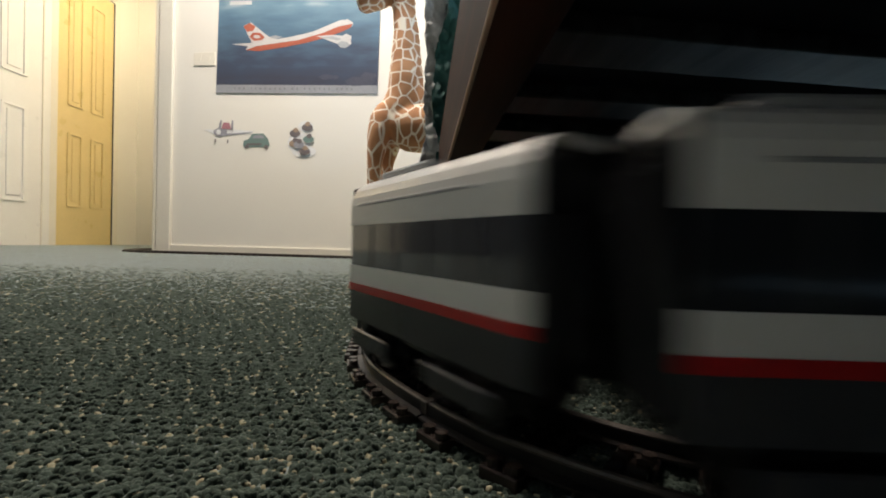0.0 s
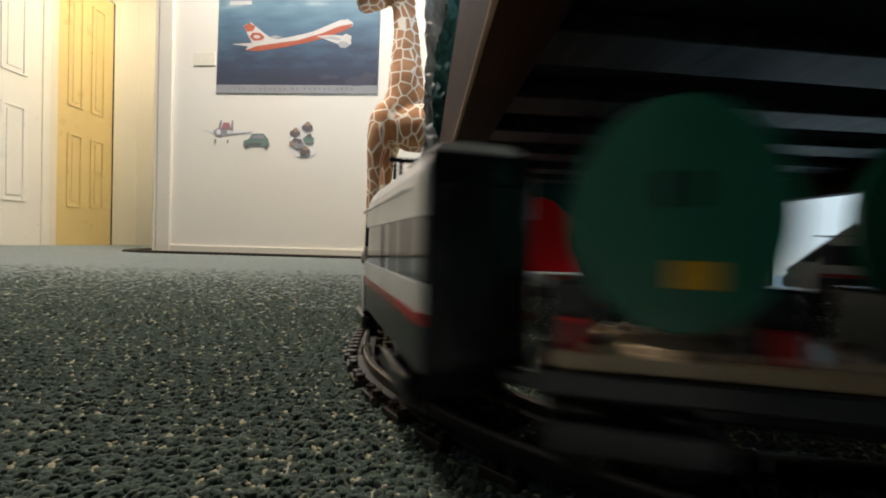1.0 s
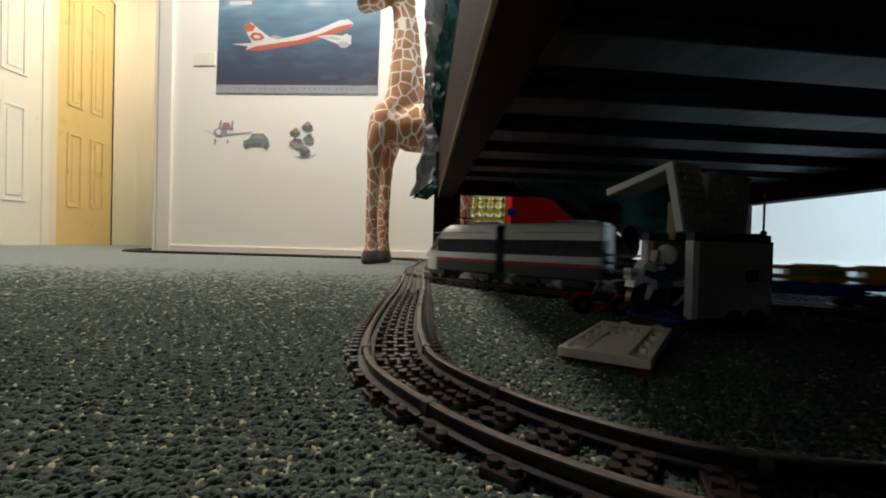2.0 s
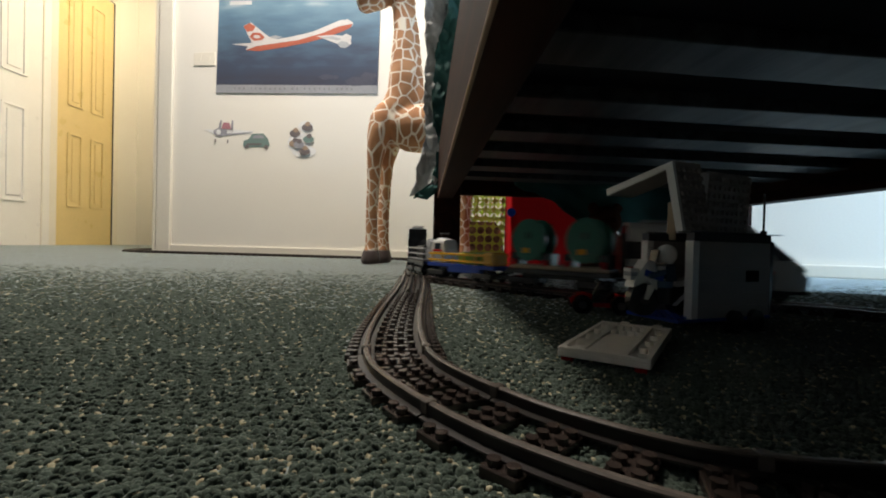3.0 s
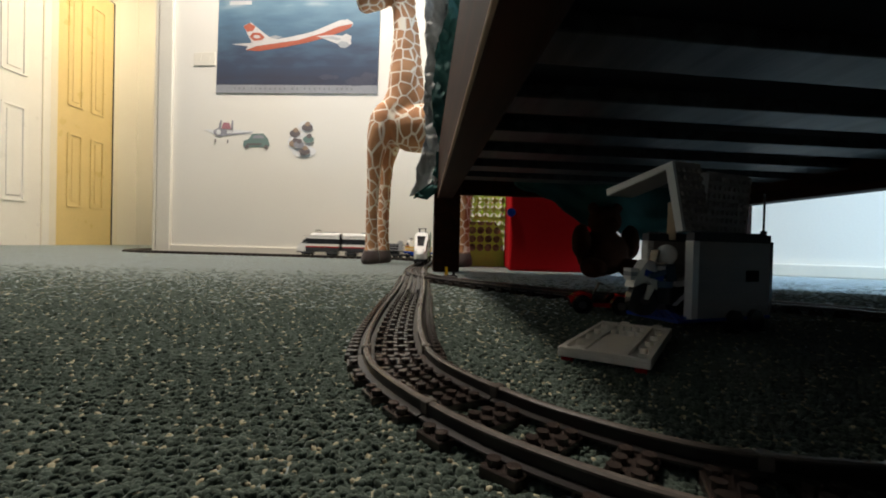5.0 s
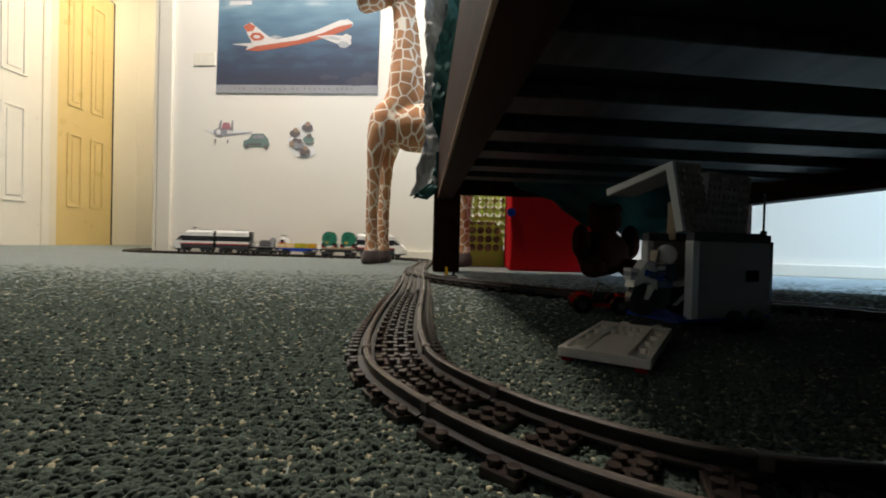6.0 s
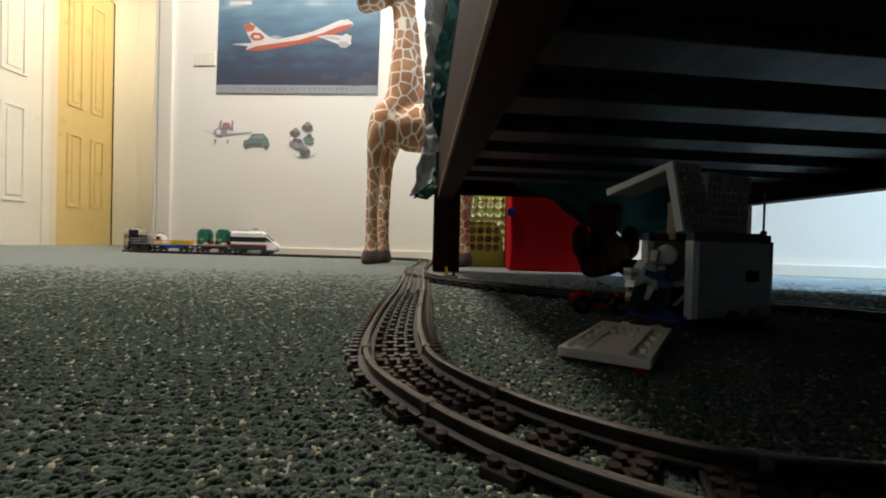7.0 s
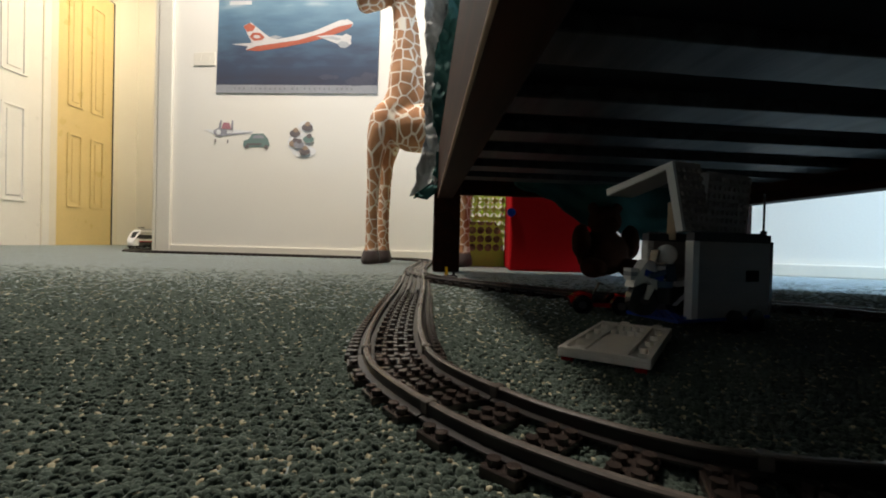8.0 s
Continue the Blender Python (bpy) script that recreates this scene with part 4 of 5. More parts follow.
# ---- giraffe ----
def tube(bm, pts, seg=14):
    """A round skin through (centre, radius) rings, carried along without twist."""
    rings = []
    n = len(pts)
    q, last = None, None
    for i, (c, r) in enumerate(pts):
        c = Vector(c)
        d = (Vector(pts[min(n - 1, i + 1)][0]) - Vector(pts[max(0, i - 1)][0])).normalized()
        q = Vector((0, 0, 1)).rotation_difference(d) if q is None else last.rotation_difference(d) @ q
        last = d
        rings.append([c + q @ Vector((r * math.cos(2 * math.pi * k / seg), r * math.sin(2 * math.pi * k / seg), 0)) for k in range(seg)])
    loft(bm, rings)


def build_giraffe():
    # local: x forward (towards the head), z up
    bm = bmesh.new()
    tube(bm, [((0.055, 0.0, 0.53), 0.02), ((0.035, 0, 0.527), 0.052), ((-0.01, 0, 0.522), 0.072), ((-0.07, 0, 0.509), 0.088), ((-0.16, 0, 0.505), 0.092), ((-0.27, 0, 0.51), 0.092), ((-0.34, 0, 0.51), 0.070), ((-0.37, 0, 0.51), 0.03)], 22)
    tube(bm, [((-0.020, 0, 0.52), 0.072), ((-0.036, 0, 0.575), 0.074), ((-0.054, 0, 0.637), 0.067), ((-0.054, 0, 0.69), 0.064), ((-0.050, 0, 0.78), 0.052), ((-0.048, 0, 0.868), 0.043), ((-0.036, 0, 0.94), 0.037), ((-0.022, 0, 1.00), 0.034), ((-0.015, 0, 1.06), 0.037)], 22)
    tube(bm, [((-0.06, 0, 1.065), 0.030), ((-0.03, 0, 1.050), 0.054), ((0.02, 0, 1.018), 0.050), ((0.07, 0, 0.992), 0.042), ((0.120, 0, 0.976), 0.037), ((0.136, 0, 0.972), 0.022)], 18)
    for x, y in ((0.047, 0.050), (0.028, -0.050), (-0.29, 0.055), (-0.29, -0.055)):
        tube(bm, [((x - 0.048, y * 0.5, 0.592), 0.015), ((x - 0.036, y * 0.65, 0.572), 0.034), ((x - 0.026, y * 0.8, 0.53), 0.046), ((x - 0.019, y * 0.92, 0.48), 0.046), ((x - 0.010, y, 0.43), 0.038), ((x - 0.003, y, 0.385), 0.030), ((x, y, 0.30), 0.0245), ((x + 0.003, y, 0.18), 0.0225), ((x + 0.003, y, 0.10), 0.0225), ((x, y, 0.035), 0.026)], 16)
    for sy in (-1, 1):
        tube(bm, [((-0.045, sy * 0.03, 1.09), 0.010), ((-0.05, sy * 0.035, 1.14), 0.009), ((-0.052, sy * 0.036, 1.155), 0.013), ((-0.052, sy * 0.036, 1.165), 0.004)], 8)
        tube(bm, [((-0.055, sy * 0.045, 1.07), 0.006), ((-0.065, sy * 0.08, 1.08), 0.022), ((-0.07, sy * 0.115, 1.085), 0.004)], 10)
    # mane
    for i in range(46):
        z = 0.58 + i * 0.0112
        x = -0.112 + 0.060 * min(1, (z - 0.58) / 0.44)
        bmesh.ops.create_icosphere(bm, subdivisions=1, radius=0.013, matrix=Matrix.Translation((x - 0.012 + random.uniform(-.003, .003), random.uniform(-.006, .006), z)) @ Matrix.Diagonal((1.3, 0.9, 0.9, 1)))
    # hooves
    for x, y in ((0.049, 0.052), (0.030, -0.052), (-0.288, 0.055), (-0.288, -0.055)):
        tube(bm, [((x, y, 0.0), 0.034), ((x + 0.002, y, 0.02), 0.036), ((x + 0.001, y, 0.042), 0.031), ((x, y, 0.050), 0.026)], 16)
    me = bpy.data.meshes.new("toy_giraffe")
    bm.to_mesh(me)
    bm.free()
    me.materials.append(GIRAFFE)
    g = new("toy_giraffe", me)
    rm = g.modifiers.new("one_skin", "REMESH")
    rm.mode, rm.voxel_size, rm.use_smooth_shade = "VOXEL", 0.0065, True
    sm = g.modifiers.new("soft", "SMOOTH")
    sm.factor, sm.iterations = 0.5, 7
    g.matrix_basis = pose(-0.208, 1.665, 0, 0, 0, 174)
    tagged(g, "tall standing plush giraffe with brown patches", "plush toy")


build_giraffe()


# ---- things under the bed ----
P_WARM = plastic("warm_grey_plastic", (0.30, 0.265, 0.235), 0.45)
def build_trailer():
    m = Matrix.Translation((0.2375, 0.41, 0)) @ pose(0, 0, 0, 0, 0, 22.3) @ Matrix.Diagonal((0.86, 1, 1, 1))
    tr = tagged(empty("toy_trailer", m), "white and grey toy police trailer with opened roof", "toy truck")
    L, D = 0.118, 0.060
    bm = bmesh.new()
    rbox(bm, 0.045, D / 2, 0.0145, 0.150, 0.062, 0.0034, 0.0005, 1)
    for i in range(6):
        for j in range(7):
            cyl(bm, (-0.024 + i * 0.008, 0.006 + j * 0.008, 0.0170), 0.0024, 0.0018, seg=9)
    part("base_plate", bm, P_BLUE, tr, "blue studded base plate")
    # side walls course by course
    for y in (0.004, D - 0.004):
        for k in range(6):
            z = 0.0215 + k * 0.0122
            bm = bmesh.new()
            rbox(bm, L / 2, y, z, L, 0.0078, 0.0121, 0.0002, 1)
            part("wall_brick", bm, P_WARM, tr)
    bm = bmesh.new()
    rbox(bm, 0.087, 0.0003, 0.0557, 0.0215, 0.0024, 0.0110, 0.0004, 1)
    part("side_window", bm, surface("window_black", (0.006, 0.006, 0.006), 0.8, spec=0.1), tr)
    for y in (0.004, D - 0.004):
        bm = bmesh.new()
        low = 0.0160 if y < 0.02 else 0.0480
        rbox(bm, -0.005, y, (low + 0.0888) / 2, 0.0100, 0.0086, 0.0888 - low, 0.0006, 1)
        part("door_post", bm, P_WHITE, tr, "white corner post")
        bm = bmesh.new()
        rbox(bm, 0.055, y, 0.0925, 0.128, 0.0084, 0.0080, 0.0006, 1)
        for i in range(15):
            cyl(bm, (-0.002 + i * 0.008, y, 0.0972), 0.0024, 0.0018, seg=9)
        part("top_course", bm, P_DARK, tr)
    bm = bmesh.new()
    rbox(bm, L + 0.003, D / 2, 0.053, 0.006, D, 0.074, 0.0006, 1)
    end = part("end_wall", bm, P_DARK, tr)
    for z in (0.030, 0.048, 0.066):
        bm = bmesh.new()
        rbox(bm, L + 0.008, 0.010, z, 0.006, 0.014, 0.009, 0.001, 1)
        part("hinge_block", bm, P_BLACK, end)
    bm = bmesh.new()
    rbox(bm, 0.070, D / 2, 0.0105, 0.085, 0.040, 0.006, 0.001, 1)
    part("chassis", bm, P_BLACK, tr)
    for x in (0.055, 0.090):
        for y in (-0.001, D + 0.001):
            bm = bmesh.new()
            cyl(bm, (x, y, 0.0115), 0.0115, 0.009, "Y", 20)
            w = part("wheel", bm, P_BLACK, tr)
            bm = bmesh.new()
            cyl(bm, (x, y, 0.0115), 0.006, 0.0096, "Y", 14)
            part("hub", bm, P_BLACK, w)
    bm = bmesh.new()
    cyl(bm, (0.112, 0.004, 0.116), 0.0012, 0.046, seg=8)
    cyl(bm, (0.112, 0.004, 0.098), 0.0030, 0.006, seg=10)
    part("antenna", bm, P_BLACK, tr)

    def flap(prof, x0, x1, label):
        """An opened roof half: an angled shell, with studs on its outer side."""
        t = 0.0075
        (ay, az), (by, bz), (cy_, cz) = prof
        d1 = Vector((by - ay, bz - az)).normalized()
        d2 = Vector((cy_ - by, cz - bz)).normalized()
        n1, n2 = Vector((d1.y, -d1.x)), Vector((d2.y, -d2.x))
        outl = [(ay, az), (by, bz), (cy_, cz), (cy_ + n2.x * t, cz + n2.y * t), (by + n1.x * t + n2.x * t * 0.4, bz + n2.y * t), (ay + n1.x * t, az + n1.y * t)]
        frame_m = Matrix(((0, 0, 1, 0), (1, 0, 0, 0), (0, 1, 0, 0), (0, 0, 0, 1)))
        fl = part("roof_flap", bmesh.new(), P_WARM, tr, label)
        bm = bmesh.new()
        prism(bm, outl, x1 - x0, Matrix.Translation((x0, 0, 0)) @ frame_m)
        for a, b, n in (((ay, az), (by, bz), -n1), ((by, bz), (cy_, cz), -n2)):
            length = math.hypot(b[0] - a[0], b[1] - a[1])
            for i in range(int(length / 0.008)):
                f = (i + 0.5) * 0.008 / length
                p = Vector((a[0] + (b[0] - a[0]) * f, a[1] + (b[1] - a[1]) * f)) + n * 0.0005
                q = Vector((0, n.x, n.y)).to_track_quat("Z", "Y").to_matrix().to_4x4()
                for j in range(int((x1 - x0) / 0.008)):
                    cyl(bm, (0, 0, 0), 0.0024, 0.003, seg=7, m=Matrix.Translation((x0 + 0.004 + j * 0.008, p.x, p.y)) @ q)
        bm.to_mesh(fl.data)
        bm.free()
        bm = bmesh.new()
        prism(bm, outl, 0.004, Matrix.Translation((x0 - 0.0042, 0, 0)) @ frame_m)
        part("flap_edge", bm, P_WHITE, fl, "white flap edge")

    flap([(0.004, 0.098), (0.018, 0.164), (0.104, 0.146)], -0.016, 0.024, "grey studded roof half swung open")
    flap([(0.016, 0.098), (0.012, 0.155), (0.044, 0.160)], 0.030, 0.102, "grey roof half standing open")
    bm = bmesh.new()
    prism(bm, [(0.016, 0.098), (0.012, 0.155), (0.044, 0.160), (0.036, 0.125), (0.024, 0.105)], 0.004, Matrix.Translation((0.0216, 0, 0)) @ Matrix(((0, 0, 1, 0), (1, 0, 0, 0), (0, 1, 0, 0), (0, 0, 0, 1))))
    part("gable_plate", bm, P_WHITE, tr, "white gable plate")
    bm = bmesh.new()
    rbox(bm, 0.026, 0.050, 0.110, 0.004, 0.010, 0.040, 0.001, 1)
    part("tan_pillar", bm, P_TAN, tr)


build_trailer()


# white plastic for the ramp, with warm light put into its colour
P_CREAM = plastic("warm_lit_white_plastic", (0.86, 0.81, 0.72), 0.35)


RAMP = pose(0.0818, 0.3086, 0, 0, 0, -32.4)
RAMP_W, RAMP_D = 0.0596, 0.1322


def build_ramp():
    """A loading ramp: rimmed tray with two ribs, stud columns and a smooth tile between them."""
    m = RAMP
    r = tagged(empty("toy_ramp", m), "white toy loading ramp lying on the carpet", "toy ramp")
    w, d = RAMP_W, RAMP_D
    bm = bmesh.new()
    rbox(bm, w / 2, d / 2, 0.0062, w, d, 0.0044, 0.0005, 1)
    part("tray", bm, P_CREAM, r)
    rim = 0.0042
    for cx, cy, sx, sy in ((w / 2, rim / 2, w, rim), (rim / 2, d / 2, rim, d - 2 * rim), (w - rim / 2, d / 2, rim, d - 2 * rim), (w / 2, d - rim / 2, w, rim)):
        bm = bmesh.new()
        rbox(bm, cx, cy, 0.0096, sx - 0.0002, sy, 0.0026, 0.0004, 1)
        part("rim", bm, P_CREAM, r)
    for f in (0.27, 0.73):
        bm = bmesh.new()
        rbox(bm, w * f, d / 2, 0.0096, 0.0030, d - 2 * rim - 0.0004, 0.0024, 0.0004, 1)
        part("rib", bm, P_CREAM, r)
        bm = bmesh.new()
        rbox(bm, w * f + 0.004, d + 0.003, 0.0092, 0.0075, 0.0065, 0.0050, 0.0008, 1)
        part("hinge_clip", bm, P_CREAM, r)
    bm = bmesh.new()
    rbox(bm, w / 2, 0.0042 + (d - 0.0084) * 0.26, 0.0092, w * 0.46 - 0.0034, (d - 0.0084) * 0.50, 0.0018, 0.0004, 1)
    part("tile", bm, P_CREAM, r, "smooth white tile")
    cols = [(w * 0.14, j) for j in range(4)] + [(w * 0.865, j) for j in range(4)]
    for x, j in cols:
        bm = bmesh.new()
        cyl(bm, (x, d * (0.20 + 0.20 * j), 0.0101), 0.0028, 0.0036, seg=12)
        part("stud", bm, P_CREAM, r)
    for i in range(4):
        for j in range(2):
            bm = bmesh.new()
            cyl(bm, (w * (0.345 + 0.105 * i), d * (0.66 + 0.18 * j), 0.0101), 0.0028, 0.0036, seg=12)
            part("stud", bm, P_CREAM, r)
    for x in (0.006, w - 0.006):
        bm = bmesh.new()
        rbox(bm, x, 0.005, 0.0020, 0.0078, 0.0078, 0.0038, 0.0005, 1)
        part("foot", bm, P_RED, r)


build_ramp()


def build_bike():
    m = Matrix.Translation((0.214, 0.428, 0.0165)) @ pose(0, 0, 0, 0, 0, 190) @ Matrix.Scale(1.24, 4)
    b = tagged(empty("toy_motorbike", m), "white toy police motorbike on blue base plate", "toy motorbike")
    for x in (0.018, -0.016):
        bm = bmesh.new()
        cyl(bm, (x, 0, 0.0125), 0.0125, 0.007, "Y", 22)
        w = part("wheel", bm, P_BLACK, b)
        bm = bmesh.new()
        cyl(bm, (x, 0, 0.0125), 0.0042, 0.0076, "Y", 14)
        part("rim", bm, P_DARK, w)
    bm = bmesh.new()
    prism(bm, [(-0.018, 0.009), (0.006, 0.009), (0.011, 0.020), (0.008, 0.026), (-0.018, 0.024)], 0.010, pose(0, 0.005, 0, 90, 0, 0))
    part("engine", bm, P_BLACK, b, "black engine block")
    bm = bmesh.new()
    prism(bm, [(-0.028, 0.025), (-0.029, 0.031), (-0.010, 0.027), (0.006, 0.029), (0.008, 0.025), (-0.008, 0.0225)], 0.011, pose(0, 0.0055, 0, 90, 0, 0))
    part("seat", bm, P_WHITE, b)
    bm = bmesh.new()
    prism(bm, [(0.007, 0.027), (0.013, 0.042), (0.018, 0.043), (0.027, 0.030), (0.030, 0.022), (0.025, 0.024), (0.017, 0.0275), (0.010, 0.020)], 0.012, pose(0, 0.006, 0, 90, 0, 0))
    part("fairing", bm, P_WHITE, b)
    bm = bmesh.new()
    prism(bm, [(0.005, 0.026), (0.021, 0.031), (0.020, 0.036), (0.004, 0.031)], 0.0130, pose(0, 0.0065, 0, 90, 0, 0))
    part("side_stripe", bm, P_BLUE, b)
    for z in (0.029, 0.035):
        bm = bmesh.new()
        rbox(bm, 0.028, 0, z, 0.007, 0.010, 0.0028, 0.0004, 1)
        part("front_plate", bm, P_WHITE, b)
    for sy in (-1, 1):
        bm = bmesh.new()
        prism(bm, [(0.010, 0.024), (0.017, 0.024), (0.0195, 0.013), (0.0165, 0.0125)], 0.0016, pose(0, sy * 0.0050 + 0.0008, 0, 90, 0, 0))
        part("fork", bm, P_WHITE, b)
        bm = bmesh.new()
        prism(bm, [(-0.022, 0.022), (-0.019, 0.0225), (-0.003, 0.0085), (-0.006, 0.0080)], 0.0016, pose(0, sy * 0.0068 + 0.0008, 0, 90, 0, 0))
        part("frame_bar", bm, P_WHITE, b)
    bm = bmesh.new()
    rbox(bm, 0.0285, 0, 0.0320, 0.0060, 0.0104, 0.0030, 0.0004, 1)
    part("headlight", bm, P_GREY, b)
    bm = bmesh.new()
    cyl(bm, (0.010, 0, 0.040), 0.0014, 0.030, "Y", 8)
    rbox(bm, 0.018, 0, 0.043, 0.002, 0.010, 0.010, 0.0006, 1, pose(0, 0, 0, 0, -12, 0))
    part("handlebar", bm, P_BLACK, b)
    # rider: one plain toy shape
    bm = bmesh.new()
    prism(bm, [(-0.0075, 0.0), (0.0075, 0.0), (0.005, 0.0130), (-0.005, 0.0130)], 0.0085, Matrix.Translation((-0.002, 0, 0.027)) @ pose(0, 0, 0, 90, 0, 90) @ pose(0, 0, -0.004))
    cyl(bm, (-0.002, 0, 0.0425), 0.0048, 0.006, seg=14)
    bmesh.ops.create_uvsphere(bm, u_segments=16, v_segments=10, radius=0.0078, matrix=Matrix.Translation((-0.002, 0, 0.0475)))
    for sy in (-1, 1):
        rbox(bm, 0.003, sy * 0.0075, 0.034, 0.014, 0.004, 0.0042, 0.001, 1, pose(0, 0, 0, 0, 14, 0))
        rbox(bm, 0.003, sy * 0.004, 0.0245, 0.014, 0.006, 0.006, 0.001, 1)
    for fc in bm.faces:
        fc.material_index = 1 if fc.calc_center_median().z > 0.0405 else 0
    f = part("toy_figure", bm, plastic("slate_blue_plastic", (0.030, 0.060, 0.115)))
    f.data.materials.append(P_WHITE)
    f.matrix_basis = m @ pose(0, 0, 0.0)
    tagged(f, "plain blue toy figure with white helmet on motorbike", "toy figure")


build_bike()


def build_kart():
    m = Matrix.Translation((0.193, 0.545, 0)) @ pose(0, 0, 0, 0, 0, 172)
    k = tagged(empty("toy_kart", m), "small red toy kart with black wheels", "toy car")
    bm = bmesh.new()
    rbox(bm, 0, 0, 0.0105, 0.066, 0.022, 0.005, 0.001, 1)
    prism(bm, [(0.010, 0.012), (0.034, 0.012), (0.036, 0.018), (0.020, 0.026), (0.010, 0.024)], 0.020, pose(0, 0.010, 0, 90, 0, 0))
    rbox(bm, -0.026, 0, 0.018, 0.010, 0.022, 0.012, 0.001, 1)
    part("body", bm, P_RED, k)
    bm = bmesh.new()
    cyl(bm, (0, 0, 0), 0.0014, 0.020, seg=8, m=pose(0.004, 0, 0.028, 0, -25, 0))
    cyl(bm, (0, 0, 0.010), 0.006, 0.002, seg=14, m=pose(0.004, 0, 0.028, 0, -25, 0))
    part("steering_wheel", bm, P_BLACK, k)
    for x in (-0.022, 0.022):
        for y in (-0.017, 0.017):
            bm = bmesh.new()
            cyl(bm, (x, y, 0.0115), 0.0115, 0.010, "Y", 20)
            w = part("wheel", bm, P_BLACK, k)
            bm = bmesh.new()
            cyl(bm, (x, y, 0.0115), 0.0048, 0.0106, "Y", 12)
            part("hub", bm, P_DARK, w)


build_kart()


def build_basket():
    """A tapered lime laundry basket with rows of oval holes through its wall."""
    b = tagged(empty("laundry_basket", pose(0.108, 1.72, 0)), "lime green plastic laundry basket with holes", "basket")
    nu, nz, top = 26, 9, 0.36

    def corner(a):
        c, q = math.cos(a), math.sin(a)
        return 0.134 * math.copysign(abs(c) ** 0.38, c), 0.072 * math.copysign(abs(q) ** 0.38, q)

    loop = np.array([corner(2 * math.pi * k / 4000) for k in range(4001)])
    run = np.concatenate([[0], np.cumsum(np.hypot(*np.diff(loop, axis=0).T))])

    def ring_at(u, z):
        w = (u % 1.0) * run[-1]
        return Vector((float(np.interp(w, run, loop[:, 0])) * (1 + 0.4 * z), float(np.interp(w, run, loop[:, 1])) * (1 + 0.4 * z), z))

    bm = bmesh.new()
    z0, dz = 0.055, 0.0315
    for i in range(nu):
        u0, u1 = i / nu, (i + 1) / nu
        # solid foot
        vs = [bm.verts.new(ring_at(u, z)) for u, z in ((u0, 0.0), (u1, 0.0), (u1, z0), (u0, z0))]
        bm.faces.new(vs)
        vs = [bm.verts.new(ring_at(u, z)) for u, z in ((u0, z0 + nz * dz), (u1, z0 + nz * dz), (u1, top + 0.02), (u0, top + 0.02))]
        bm.faces.new(vs)
        for j in range(nz):
            za, zb = z0 + j * dz, z0 + (j + 1) * dz
            sq = [(u0, za), ((u0 + u1) / 2, za), (u1, za), (u1, (za + zb) / 2), (u1, zb), ((u0 + u1) / 2, zb), (u0, zb), (u0, (za + zb) / 2)]
            hole = []
            for k in range(8):
                an = -3 * math.pi / 4 + k * math.pi / 4
                hole.append(((u0 + u1) / 2 + 0.46 * (u1 - u0) * math.cos(an), (za + zb) / 2 + 0.45 * dz * math.sin(an)))
            o = [bm.verts.new(ring_at(*p)) for p in sq]
            h = [bm.verts.new(ring_at(*p)) for p in hole]
            for k in range(8):
                bm.faces.new((o[k], o[(k + 1) % 8], h[(k + 1) % 8], h[k]))
    bmesh.ops.remove_doubles(bm, verts=bm.verts[:], dist=0.0002)
    bmesh.ops.recalc_face_normals(bm, faces=bm.faces[:])
    bmesh.ops.solidify(bm, geom=bm.faces[:], thickness=0.003)
    part("basket_wall", bm, LIME, b)
    bm = bmesh.new()
    tube(bm, [(ring_at(i / 40, top + 0.02), 0.009) for i in range(41)], 8)
    part("rim", bm, LIME, b)
    bm = bmesh.new()
    loft(bm, [[ring_at(i / 30, 0.012) * 0.96 for i in range(30)], [ring_at(i / 30, 0.16) * 0.80 for i in range(30)], [ring_at(i / 30, 0.27) * 0.62 for i in range(30)]])
    tagged(part("laundry", bm, surface("laundry_cloth", (0.30, 0.22, 0.15), 0.9, vary=0.8, scale=14, fine=60, bump=0.8, step=0.01)), "dark crumpled laundry inside the basket", "laundry").matrix_basis = b.matrix_basis.copy()


build_basket()


def build_box():
    b = tagged(empty("storage_cube", pose(0.375, 1.53, 0, 0, 0, -4)), "red fabric storage cube beside the basket", "storage box")
    bm = bmesh.new()
    rbox(bm, 0, 0, 0.150, 0.31, 0.26, 0.30, 0.010, 3)
    part("body", bm, RED_CLOTH, b)
    bm = bmesh.new()
    rbox(bm, 0, 0, 0.290, 0.316, 0.266, 0.036, 0.006, 2)
    part("lid", bm, RED_CLOTH, b)
    bm = bmesh.new()
    cyl(bm, (-0.152, -0.132, 0.185), 0.014, 0.008, "Y", 16)
    part("knob", bm, P_BLUE, b, "round blue knob")


build_box()


